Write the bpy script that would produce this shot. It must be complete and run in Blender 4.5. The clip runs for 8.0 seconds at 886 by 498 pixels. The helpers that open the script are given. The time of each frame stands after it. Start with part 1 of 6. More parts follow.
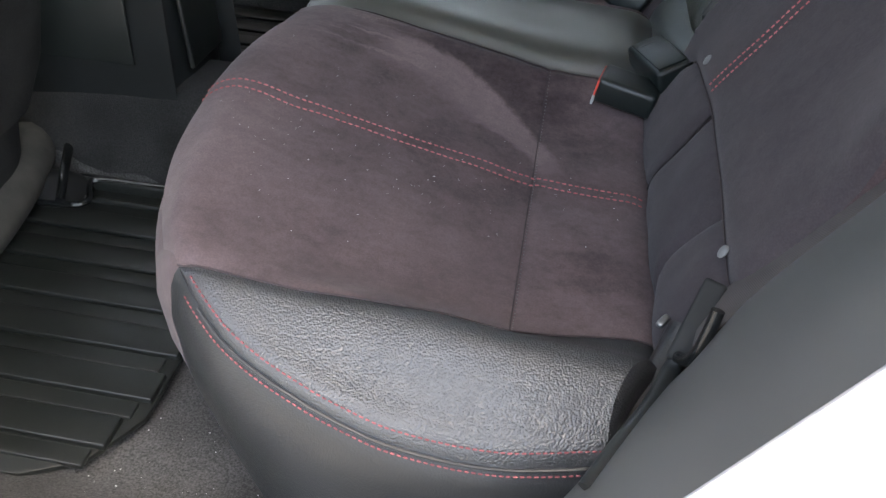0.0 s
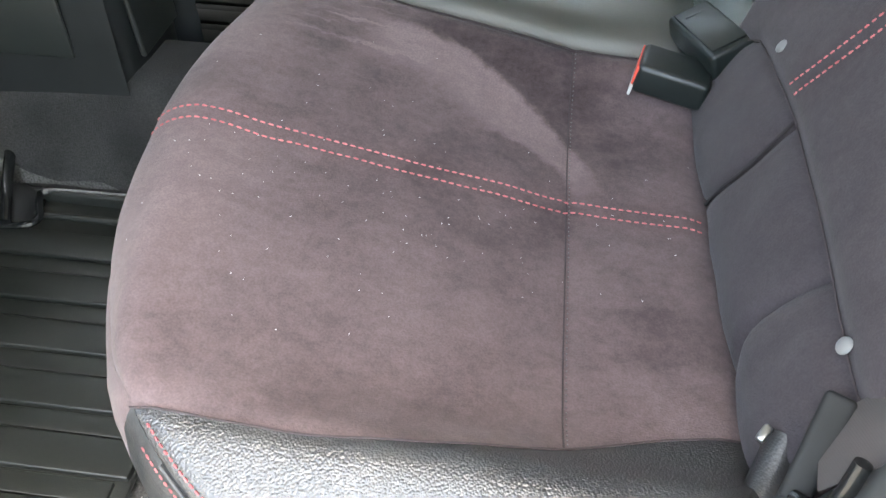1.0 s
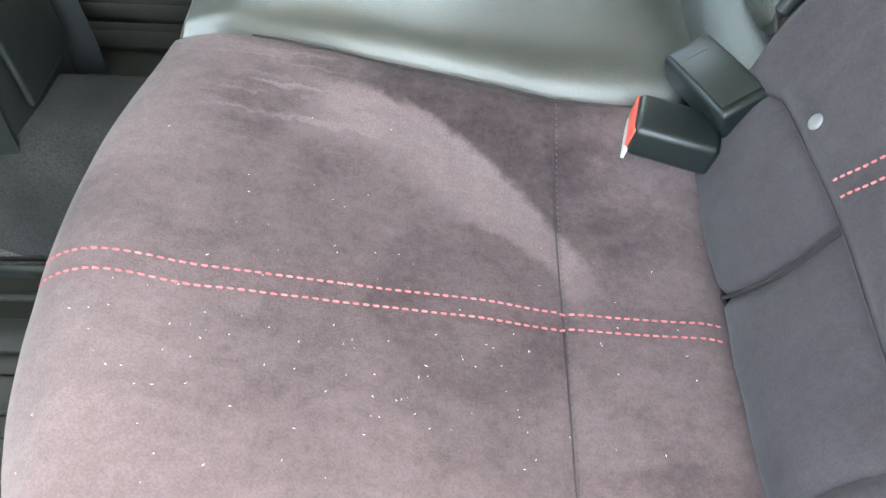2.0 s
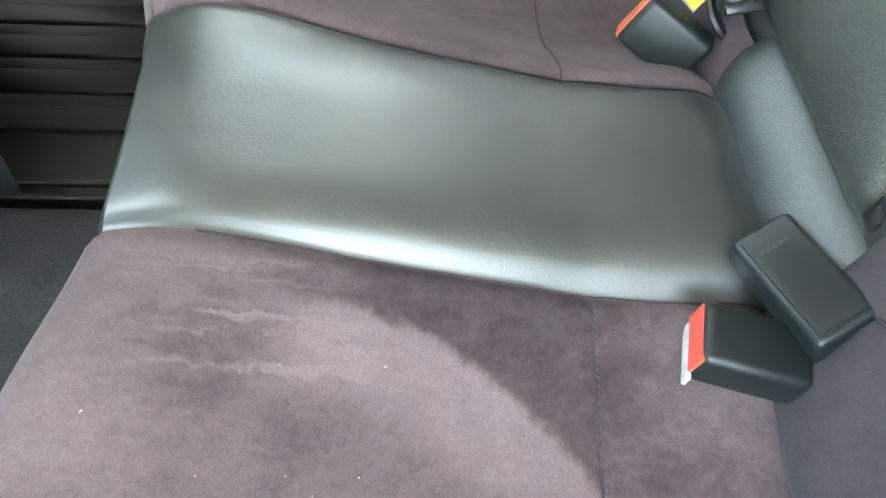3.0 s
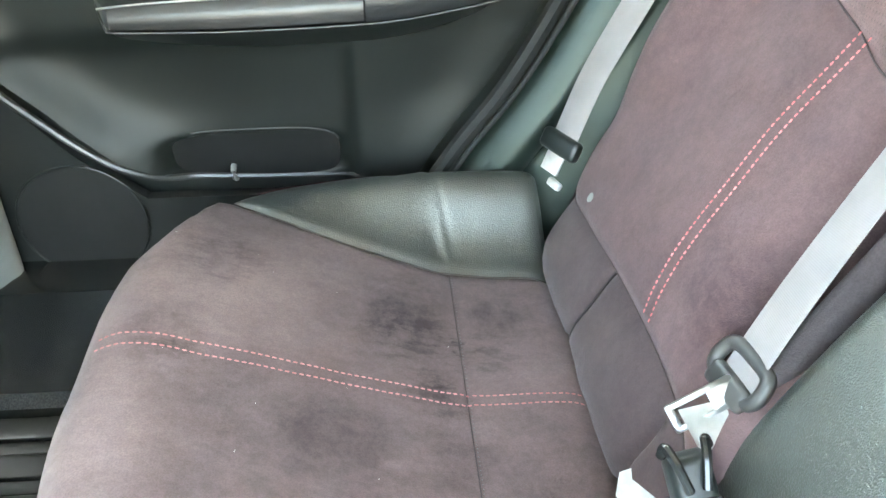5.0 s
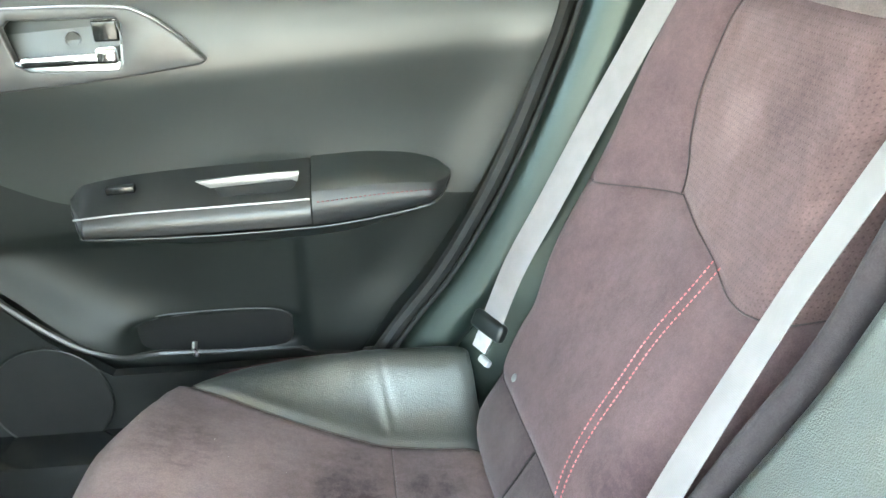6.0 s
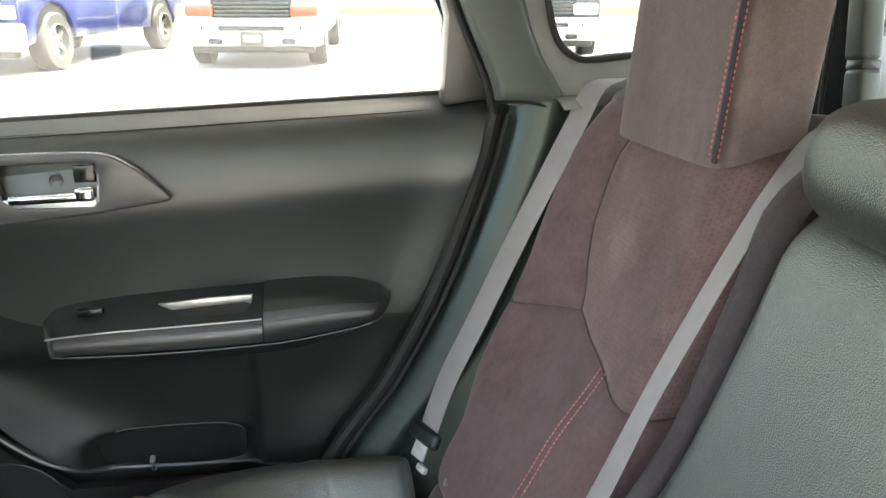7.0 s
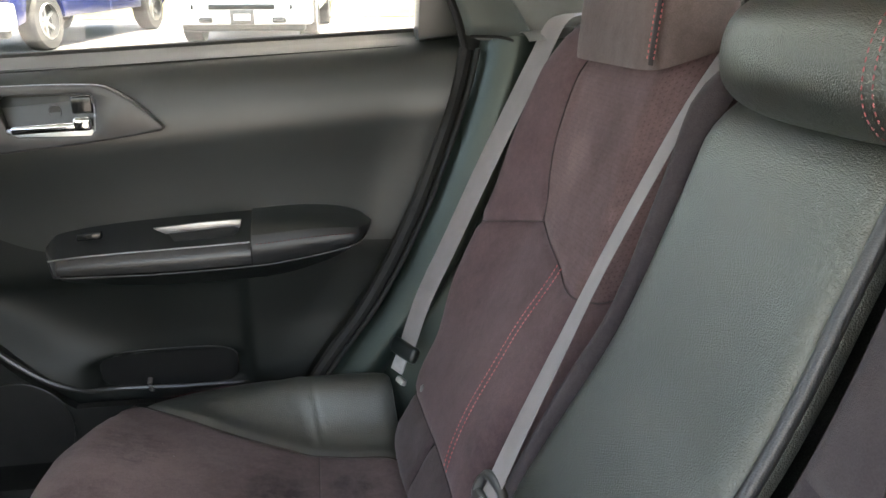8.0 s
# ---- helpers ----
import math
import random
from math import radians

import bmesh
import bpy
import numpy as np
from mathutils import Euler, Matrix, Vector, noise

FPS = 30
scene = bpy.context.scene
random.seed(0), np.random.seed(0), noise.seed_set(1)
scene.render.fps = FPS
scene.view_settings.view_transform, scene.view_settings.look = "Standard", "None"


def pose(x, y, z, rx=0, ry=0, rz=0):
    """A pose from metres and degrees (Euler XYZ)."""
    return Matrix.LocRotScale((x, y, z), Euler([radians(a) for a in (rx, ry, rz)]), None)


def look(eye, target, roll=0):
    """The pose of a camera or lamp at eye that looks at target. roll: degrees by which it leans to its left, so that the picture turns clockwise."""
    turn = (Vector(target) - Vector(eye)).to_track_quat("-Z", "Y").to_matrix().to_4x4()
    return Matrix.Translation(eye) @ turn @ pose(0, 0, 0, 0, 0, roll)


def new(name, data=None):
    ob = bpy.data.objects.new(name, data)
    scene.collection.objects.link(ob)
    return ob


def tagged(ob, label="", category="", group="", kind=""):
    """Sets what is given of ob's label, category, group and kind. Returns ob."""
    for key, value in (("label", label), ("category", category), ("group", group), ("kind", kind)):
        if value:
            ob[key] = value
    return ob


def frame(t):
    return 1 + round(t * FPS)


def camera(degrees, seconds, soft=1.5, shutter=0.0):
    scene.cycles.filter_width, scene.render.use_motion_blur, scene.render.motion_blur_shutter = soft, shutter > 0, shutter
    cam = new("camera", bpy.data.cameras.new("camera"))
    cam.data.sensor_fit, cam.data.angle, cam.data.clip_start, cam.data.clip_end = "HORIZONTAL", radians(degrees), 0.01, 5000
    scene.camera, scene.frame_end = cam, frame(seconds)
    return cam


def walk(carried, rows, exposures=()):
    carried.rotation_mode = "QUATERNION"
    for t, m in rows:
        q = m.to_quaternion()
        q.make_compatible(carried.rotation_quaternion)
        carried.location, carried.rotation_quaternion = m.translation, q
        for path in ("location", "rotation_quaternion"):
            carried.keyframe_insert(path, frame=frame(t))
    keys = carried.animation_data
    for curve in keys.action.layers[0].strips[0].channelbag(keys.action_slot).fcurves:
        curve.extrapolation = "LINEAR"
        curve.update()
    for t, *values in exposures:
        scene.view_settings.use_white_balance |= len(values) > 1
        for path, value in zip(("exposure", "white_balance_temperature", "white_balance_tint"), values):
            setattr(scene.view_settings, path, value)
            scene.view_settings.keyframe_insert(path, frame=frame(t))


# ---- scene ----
cam = camera(58.1, 8.0)
PATH = [
    (0, (0.001, -1.028, 0.968), (-0.196, 0.543, -0.253), 4.2),
    (0.5, (-0.034, -0.941, 0.966), (-0.196, 0.533, -0.375), 3.7),
    (1, (-0.05, -0.844, 0.965), (-0.196, 0.587, -0.424), 1.8),
    (1.2, (-0.051, -0.807, 0.965), (-0.193, 0.612, -0.437), 0.6),
    (2.3, (-0.097, -0.588, 0.991), (-0.05, 0.67, -0.564), 3.3),
    (2.5, (-0.101, -0.543, 0.982), (-0.038, 0.714, -0.572), 3.5),
    (3, (-0.116, -0.414, 0.986), (-0.029, 0.789, -0.609), 4.1),
    (3.5, (-0.081, -0.326, 1.006), (-0.021, 0.99, -0.498), 1.5),
    (4, (-0.069, -0.267, 1.041), (0.029, 1.16, -0.358), 1.5),
    (4.2, (-0.062, -0.252, 1.051), (0.026, 1.215, -0.306), 0.1),
    (4.5, (-0.069, -0.241, 1.061), (0.046, 1.307, -0.201), 0.3),
    (4.7, (-0.069, -0.236, 1.058), (0.05, 1.375, -0.12), 0.1),
    (5.8, (-0.049, -0.273, 1.185), (0.156, 1.495, 0.273), 0.1),
    (6, (-0.037, -0.296, 1.204), (0.189, 1.506, 0.366), -0.0),
    (6.5, (-0.011, -0.354, 1.242), (0.248, 1.512, 0.569), -0.1),
    (7, (0.007, -0.421, 1.238), (0.297, 1.483, 0.697), 0.1),
    (7.5, (0.016, -0.488, 1.208), (0.3, 1.419, 0.676), -0.2),
    (8, (0.019, -0.528, 1.177), (0.321, 1.362, 0.595), -0.3),
]
EXPOSURES = [(0.0, 3.35, 7300, 7), (1.0, 4.45, 7600, 3), (2.5, 5.3, 7500, -3), (3.0, 5.3, 7500, -3), (3.5, 5.55, 7450, 0), (4.5, 6.1, 7600, -3), (6.0, 6.2, 7500, -5), (6.5, 5.8, 7700, -1), (7.0, 4.72, 7850, 4), (7.5, 4.22, 7900, 6), (8.0, 4.32, 7900, 8)]
walk(cam, [(t, look(eye, target, roll)) for t, eye, target, roll in PATH], EXPOSURES)

# ---- world and sun ----
world = bpy.data.worlds.new("world")
scene.world = world
world.use_nodes = True
wn, wl = world.node_tree.nodes, world.node_tree.links
sky = wn.new("ShaderNodeTexSky")
sky.sky_type, sky.sun_disc = "NISHITA", False
sky.sun_elevation, sky.sun_rotation = radians(76), radians(80)
sky.air_density, sky.dust_density, sky.ozone_density = 1.0, 6.0, 0.6
wl.new(sky.outputs[0], wn["Background"].inputs[0])
wn["Background"].inputs[1].default_value = 0.15
sun = new("sun", bpy.data.lights.new("sun", "SUN"))
sun.data.energy, sun.data.angle, sun.data.color = 1.3, radians(20), (1.0, 0.96, 0.9)
sun.matrix_world = look((math.sin(radians(80)) * 10, math.cos(radians(80)) * 10, 40.1), (0, 0, 0))


# ---- materials ----
def material(name, colour, rough=0.5, metal=0.0, dark=None, scale=8.0, bump=0.0, bump_scale=200.0, kind="noise", coat=0.0,
             sheen=0.0, spread=(0.35, 0.65), emit=0.0, rough_var=0.0, fine=0.0, fine_scale=300.0, tint=None, spec=0.5, coat_rough=0.03, depth=0.001, ior=1.5, gloss_tint=None):
    """A procedural surface: two colours mixed by a large noise, a fine grain, a relief, and gloss that varies."""
    m = bpy.data.materials.new(name)
    m.use_nodes = True
    n, l = m.node_tree.nodes, m.node_tree.links
    b = n["Principled BSDF"]
    b.inputs["Roughness"].default_value, b.inputs["Metallic"].default_value = rough, metal
    b.inputs["Coat Weight"].default_value, b.inputs["Coat Roughness"].default_value = coat, coat_rough
    b.inputs["Specular IOR Level"].default_value = spec
    b.inputs["Sheen Weight"].default_value = sheen
    b.inputs["Sheen Roughness"].default_value = 0.45
    b.inputs["IOR"].default_value = ior
    if gloss_tint:
        b.inputs["Specular Tint"].default_value = (*gloss_tint, 1)
    if tint:
        b.inputs["Sheen Tint"].default_value = (*tint, 1)
    co = n.new("ShaderNodeTexCoord")
    big = n.new("ShaderNodeTexNoise")
    big.inputs["Scale"].default_value, big.inputs["Detail"].default_value = scale, 6
    l.new(co.outputs["Object"], big.inputs["Vector"])
    ramp = n.new("ShaderNodeValToRGB")
    ramp.color_ramp.elements[0].position, ramp.color_ramp.elements[1].position = spread
    ramp.color_ramp.elements[0].color = (*(dark or [c * 0.8 for c in colour]), 1)
    ramp.color_ramp.elements[1].color = (*colour, 1)
    l.new(big.outputs["Fac"], ramp.inputs[0])
    out = ramp.outputs[0]
    if fine:
        small = n.new("ShaderNodeTexNoise")
        small.inputs["Scale"].default_value, small.inputs["Detail"].default_value = fine_scale, 3
        l.new(co.outputs["Object"], small.inputs["Vector"])
        mul = n.new("ShaderNodeMapRange")
        mul.inputs[1].default_value, mul.inputs[2].default_value = 0.3, 0.7
        mul.inputs[3].default_value, mul.inputs[4].default_value = 1 - fine, 1 + fine
        l.new(small.outputs["Fac"], mul.inputs[0])
        mix = n.new("ShaderNodeVectorMath")
        mix.operation = "SCALE"
        l.new(out, mix.inputs[0])
        l.new(mul.outputs[0], mix.inputs["Scale"])
        out = mix.outputs[0]
    l.new(out, b.inputs["Base Color"])
    if rough_var:
        rr = n.new("ShaderNodeMapRange")
        rr.inputs[1].default_value, rr.inputs[2].default_value = 0.3, 0.7
        rr.inputs[3].default_value, rr.inputs[4].default_value = rough - rough_var, rough + rough_var
        l.new(big.outputs["Fac"], rr.inputs[0])
        l.new(rr.outputs[0], b.inputs["Roughness"])
    if bump:
        if kind == "cells":
            tex = n.new("ShaderNodeTexVoronoi")
            tex.feature = "DISTANCE_TO_EDGE"
            tex.inputs["Scale"].default_value = bump_scale
            height = tex.outputs["Distance"]
        elif kind == "hide":
            # plump pebbles of uneven size between fine creases
            push = n.new("ShaderNodeTexNoise")
            push.inputs["Scale"].default_value, push.inputs["Detail"].default_value = bump_scale * 0.4, 1
            l.new(co.outputs["Object"], push.inputs["Vector"])
            mv = n.new("ShaderNodeVectorMath")
            mv.operation = "MULTIPLY_ADD"
            l.new(push.outputs["Color"], mv.inputs[0])
            mv.inputs[1].default_value = (0.9 / bump_scale, ) * 3
            l.new(co.outputs["Object"], mv.inputs[2])
            tex = n.new("ShaderNodeTexVoronoi")
            tex.feature = "SMOOTH_F1"
            tex.inputs["Scale"].default_value, tex.inputs["Smoothness"].default_value = bump_scale, 0.22
            l.new(mv.outputs[0], tex.inputs["Vector"])
            flip = n.new("ShaderNodeMath")
            flip.operation = "SUBTRACT"
            flip.inputs[0].default_value = 1.0
            l.new(tex.outputs["Distance"], flip.inputs[1])
            height = flip.outputs[0]
        elif kind == "weave":
            tex = n.new("ShaderNodeTexWave")
            tex.inputs["Scale"].default_value, tex.inputs["Distortion"].default_value = bump_scale, 0.3
            height = tex.outputs["Fac"]
        else:
            tex = n.new("ShaderNodeTexNoise")
            tex.inputs["Scale"].default_value, tex.inputs["Detail"].default_value = bump_scale, 4
            height = tex.outputs["Fac"]
        if kind != "hide":
            l.new(co.outputs["Object"], tex.inputs["Vector"])
        bp = n.new("ShaderNodeBump")
        bp.inputs["Strength"].default_value, bp.inputs["Distance"].default_value = bump, depth
        l.new(height, bp.inputs["Height"])
        l.new(bp.outputs[0], b.inputs["Normal"])
    if emit:
        b.inputs["Emission Color"].default_value, b.inputs["Emission Strength"].default_value = (*colour, 1), emit
    return m


def suede(name, light, dark, holes=False):
    """Brushed suede: mottled nap at two scales, lighter and darker brushed patches, window light painted in as further
    light ones, and a fine grain.
    """
    m = bpy.data.materials.new(name)
    m.use_nodes = True
    n, l = m.node_tree.nodes, m.node_tree.links
    b = n["Principled BSDF"]
    b.inputs["Roughness"].default_value, b.inputs["Sheen Weight"].default_value, b.inputs["Sheen Roughness"].default_value = 0.95, 0.09, 0.5
    b.inputs["Specular IOR Level"].default_value = 0.15
    co = n.new("ShaderNodeTexCoord").outputs["Object"]

    def noise_of(scale, detail, rough=0.55, stretch=None, vector=None):
        t = n.new("ShaderNodeTexNoise")
        t.inputs["Scale"].default_value, t.inputs["Detail"].default_value, t.inputs["Roughness"].default_value = scale, detail, rough
        v = vector or co
        if stretch:
            mp = n.new("ShaderNodeMapping")
            mp.inputs["Scale"].default_value = stretch
            l.new(v, mp.inputs["Vector"])
            v = mp.outputs[0]
        l.new(v, t.inputs["Vector"])
        return t

    def calc(op, a, c=None, d=None):
        q = n.new("ShaderNodeMath")
        q.operation = op
        for k, v in enumerate((a, c, d)):
            if v is None:
                continue
            if isinstance(v, (int, float)):
                q.inputs[k].default_value = v
            else:
                l.new(v, q.inputs[k])
        return q.outputs[0]

    def ranged(v, a, c, lo, hi):
        q = n.new("ShaderNodeMapRange")
        q.interpolation_type = "SMOOTHSTEP"
        for k, w in enumerate((a, c, lo, hi), 1):
            q.inputs[k].default_value = w
        l.new(v, q.inputs[0])
        return q.outputs[0]
    # a point pushed about a little, for uneven patch edges
    warp = n.new("ShaderNodeVectorMath")
    warp.operation = "MULTIPLY_ADD"
    l.new(noise_of(24, 5).outputs["Color"], warp.inputs[0])
    warp.inputs[1].default_value, warp.inputs[2].default_value = (0.05, 0.05, 0.0), (0, 0, 0)
    add = n.new("ShaderNodeVectorMath")
    add.operation = "ADD"
    l.new(co, add.inputs[0])
    l.new(warp.outputs[0], add.inputs[1])
    moved = add.outputs[0]

    def gap(c, v):
        q = n.new("ShaderNodeVectorMath")
        q.operation = "DISTANCE"
        l.new(v, q.inputs[0])
        q.inputs[1].default_value = c
        return q.outputs["Value"]
    total = calc("ADD", ranged(noise_of(5, 4).outputs["Fac"], 0.32, 0.68, -0.09, 0.09), ranged(noise_of(21, 7, 0.62).outputs["Fac"], 0.34, 0.66, -0.06, 0.055))
    total = calc("ADD", total, ranged(noise_of(46, 6, 0.6, (0.8, 1.3, 1)).outputs["Fac"], 0.36, 0.64, -0.045, 0.045))
    total = calc("ADD", total, ranged(noise_of(150, 5, 0.6).outputs["Fac"], 0.34, 0.66, -0.055, 0.055))
    # feathery finger strokes
    total = calc("ADD", total, calc("MULTIPLY", ranged(noise_of(9, 6, 0.6, (1.6, 5.0, 1), moved).outputs["Fac"], 0.38, 0.62, -0.06, 0.07), ranged(noise_of(6, 2).outputs["Fac"], 0.48, 0.62, 0.0, 1.0)))
    # brushed patches, and window light painted as light ones: centre, radius, amount
    for c, r, k in PATCHES:
        blot = ranged(noise_of(34, 6, 0.65, (1.7, 0.9, 1)).outputs["Fac"], 0.32, 0.68, 0.3, 1.4) if k < -0.25 else 1.0
        total = calc("ADD", total, calc("MULTIPLY", blot, ranged(gap(tuple(v + (0.025 if i < 2 else 0) for i, v in enumerate(c)), moved), r * 0.35, r, k, 0.0)))
    # one long stroke of a palm, with a sharp outer edge
    soft = n.new("ShaderNodeVectorMath")
    soft.operation = "MULTIPLY_ADD"
    l.new(noise_of(60, 6, 0.65).outputs["Color"], soft.inputs[0])
    soft.inputs[1].default_value = (0.020, 0.020, 0.0)
    l.new(co, soft.inputs[2])
    # a broad arc swept by a forearm: sharp outside, fading inwards, cut by a second darker sweep
    flat = n.new("ShaderNodeVectorMath")
    flat.operation = "MULTIPLY"
    flat.inputs[1].default_value = (1, 1, 0)
    l.new(soft.outputs[0], flat.inputs[0])
    ring = gap((-0.177, -0.381, 0), flat.outputs[0])
    sweep = gap((-0.052, -0.322, 0), flat.outputs[0])
    near = ranged(gap((-0.055, -0.195, 0), flat.outputs[0]), 0.105, 0.150, 1.0, 0.0)
    band = calc("MULTIPLY", calc("MULTIPLY", ranged(ring, 0.160, 0.200, 0.0, 1.0), ranged(ring, 0.230, 0.240, 1.0, 0.0)), ranged(sweep, 0.066, 0.076, 0.0, 1.0))
    outside = calc("MULTIPLY", ranged(ring, 0.229, 0.240, 0.0, 1.0), ranged(gap((-0.055, -0.165, 0), flat.outputs[0]), 0.07, 0.15, 1.0, 0.0))
    inside = calc("MULTIPLY", ranged(sweep, 0.066, 0.076, 1.0, 0.0), ranged(sweep, 0.010, 0.070, 0.3, 1.0))
    total = calc("ADD", total, calc("MULTIPLY", calc("MULTIPLY", band, near), 0.42))
    total = calc("SUBTRACT", total, calc("MULTIPLY", outside, 0.32))
    total = calc("SUBTRACT", total, calc("MULTIPLY", inside, 0.11))
    # finger marks fanning out from its front end
    strokes = ranged(noise_of(1.0, 4, 0.6, (9.0, 78.0, 1), soft.outputs[0]).outputs["Fac"], 0.47, 0.62, -0.25, 1.0)
    total = calc("ADD", total, calc("MULTIPLY", calc("MULTIPLY", strokes, ranged(gap((-0.195, -0.170, 0), flat.outputs[0]), 0.03, 0.085, 1.0, 0.0)), 0.42))
    # dark greasy strokes rubbed fore and aft into the far seat
    smear = ranged(noise_of(1.0, 6, 0.68, (26.0, 84.0, 1), soft.outputs[0]).outputs["Fac"], 0.44, 0.60, 0.0, 1.0)
    for c, r in (((-0.040, 0.425, 0), 0.075), ((0.030, 0.415, 0), 0.060), ((-0.265, 0.345, 0), 0.055), ((-0.020, 0.340, 0), 0.050), ((-0.235, 0.495, 0), 0.070)):
        total = calc("SUBTRACT", total, calc("MULTIPLY", calc("MULTIPLY", smear, ranged(gap(c, flat.outputs[0]), r * 0.3, r, 1.0, 0.0)), 0.24))
    ramp = n.new("ShaderNodeValToRGB")
    ramp.color_ramp.elements[0].position, ramp.color_ramp.elements[1].position = 0.0, 1.0
    ramp.color_ramp.elements[0].color, ramp.color_ramp.elements[1].color = (*dark, 1), (*light, 1)
    l.new(calc("ADD", total, 0.52), ramp.inputs[0])
    grain = noise_of(650, 3)
    sc = n.new("ShaderNodeVectorMath")
    sc.operation = "SCALE"
    l.new(ramp.outputs[0], sc.inputs[0])
    l.new(ranged(grain.outputs["Fac"], 0.3, 0.7, 0.88, 1.12), sc.inputs["Scale"])
    out = sc.outputs[0]
    height = grain.outputs["Fac"]
    if holes:
        # a regular grid of small punched holes
        mp = n.new("ShaderNodeMapping")
        mp.inputs["Rotation"].default_value = (0, radians(26), 0)
        l.new(co, mp.inputs["Vector"])
        cut = n.new("ShaderNodeVectorMath")
        cut.operation = "MULTIPLY"
        cut.inputs[1].default_value = (0.0, 250.0, 250.0)
        l.new(mp.outputs[0], cut.inputs[0])
        fr = n.new("ShaderNodeVectorMath")
        fr.operation = "FRACTION"
        l.new(cut.outputs[0], fr.inputs[0])
        q = n.new("ShaderNodeVectorMath")
        q.operation = "DISTANCE"
        q.inputs[1].default_value = (0, 0.5, 0.5)
        l.new(fr.outputs[0], q.inputs[0])
        hole = ranged(q.outputs["Value"], 0.11, 0.21, 0.66, 1.0)
        sc2 = n.new("ShaderNodeVectorMath")
        sc2.operation = "SCALE"
        l.new(out, sc2.inputs[0])
        l.new(hole, sc2.inputs["Scale"])
        out = sc2.outputs[0]
        height = calc("ADD", height, hole)
    l.new(out, b.inputs["Base Color"])
    bp = n.new("ShaderNodeBump")
    bp.inputs["Strength"].default_value, bp.inputs["Distance"].default_value = 0.35, 0.001
    l.new(height, bp.inputs["Height"])
    l.new(bp.outputs[0], b.inputs["Normal"])
    return m


# the broad light spots at the far seat's front paint in window light
PATCHES = [((-0.30, -0.45, 0.58), 0.13, 0.22), ((-0.30, -0.22, 0.60), 0.10, 0.12),
           ((-0.14, -0.47, 0.56), 0.10, 0.10), ((-0.20, -0.40, 0.58), 0.07, -0.06), ((0.06, -0.25, 0.53), 0.05, -0.13), ((0.08, -0.46, 0.53), 0.06, -0.15),
           ((-0.25, 0.49, 0.61), 0.065, -0.28), ((-0.05, 0.44, 0.56), 0.065, -0.34), ((-0.02, 0.34, 0.55), 0.035, -0.30), ((-0.28, 0.36, 0.61), 0.05, -0.34),
           ((-0.12, 0.26, 0.57), 0.07, -0.22), ((-0.07, 0.24, 0.56), 0.018, 0.30), ((0.05, 0.46, 0.54), 0.05, -0.28), ((-0.32, 0.22, 0.60), 0.12, 0.24), ((-0.29, 0.43, 0.60), 0.17, 0.42), ((-0.16, 0.50, 0.59), 0.10, 0.20), ((-0.15, 0.38, 0.58), 0.06, 0.10),
           ((0.20, 0.24, 0.70), 0.07, -0.30), ((0.33, 0.40, 1.0), 0.05, 0.24), ((0.345, 0.33, 1.02), 0.08, -0.10)]
SUEDE = suede("suede", (0.168, 0.125, 0.1255), (0.032, 0.022, 0.024))
SUEDE_PERF = suede("perforated_suede", (0.168, 0.112, 0.112), (0.042, 0.024, 0.027), True)
SUEDE_BACK = suede("suede_back", (0.134, 0.088, 0.092), (0.034, 0.020, 0.024))
SUEDE_HEAD = suede("headrest_suede", (0.136, 0.108, 0.104), (0.046, 0.034, 0.033))
# darker copies of the suede, for folds and flanks, near back and edge roll
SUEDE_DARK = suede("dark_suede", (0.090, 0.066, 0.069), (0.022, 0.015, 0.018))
SUEDE_NEAR = suede("darkest_suede", (0.066, 0.057, 0.061), (0.020, 0.016, 0.020))
LEATHER = material("leather", (0.025, 0.029, 0.028), 0.35, dark=(0.020, 0.024, 0.023), scale=14, bump=0.5, bump_scale=700, kind="hide", rough_var=0.05, spec=0.8, depth=0.0008, ior=1.75, gloss_tint=(0.95, 1.0, 0.98))
LEATHER_NEAR = material("worn_grained_leather", (0.026, 0.026, 0.027), 0.43, dark=(0.020, 0.020, 0.021), scale=14, bump=0.65, bump_scale=640, kind="hide", rough_var=0.06, spec=0.8, depth=0.0011, ior=1.7)
LEATHER_SIDE = material("side_leather", (0.024, 0.025, 0.026), 0.42, dark=(0.019, 0.020, 0.021), scale=10, bump=0.25, bump_scale=600, kind="hide", rough_var=0.05, spec=0.6, depth=0.0008)
LEATHER_PAD = material("pebbled_leather", (0.015, 0.0185, 0.0168), 0.34, dark=(0.011, 0.0138, 0.0124), scale=9, bump=0.46, bump_scale=760, kind="hide", rough_var=0.06, spec=0.76, depth=0.0012, ior=1.75, gloss_tint=(1.0, 1.0, 0.88))
PILLAR_PLASTIC = material("pillar_plastic", (0.012, 0.018, 0.0160), 0.38, dark=(0.009, 0.014, 0.0122), scale=7, bump=0.12, bump_scale=900, rough_var=0.06, spec=0.6, gloss_tint=(0.86, 1.0, 0.92))
PILLAR_GREY = material("pillar_grey", (0.060, 0.068, 0.063), 0.44, dark=(0.050, 0.057, 0.053), scale=7, bump=0.12, bump_scale=900, rough_var=0.05, gloss_tint=(0.9, 1.0, 0.95))
LEATHER_SMOOTH = material("leather_smooth", (0.026, 0.029, 0.026), 0.40, dark=(0.017, 0.021, 0.019), scale=12, bump=0.13, bump_scale=420, kind="hide", rough_var=0.06, spec=1.0, coat=1.0, coat_rough=0.46, gloss_tint=(1.0, 1.0, 0.92))
CREASE = material("dark_fold", (0.018, 0.014, 0.015), 0.95, scale=60)
SEAM = material("seam_shadow_thread", (0.045, 0.034, 0.036), 0.95, scale=60)
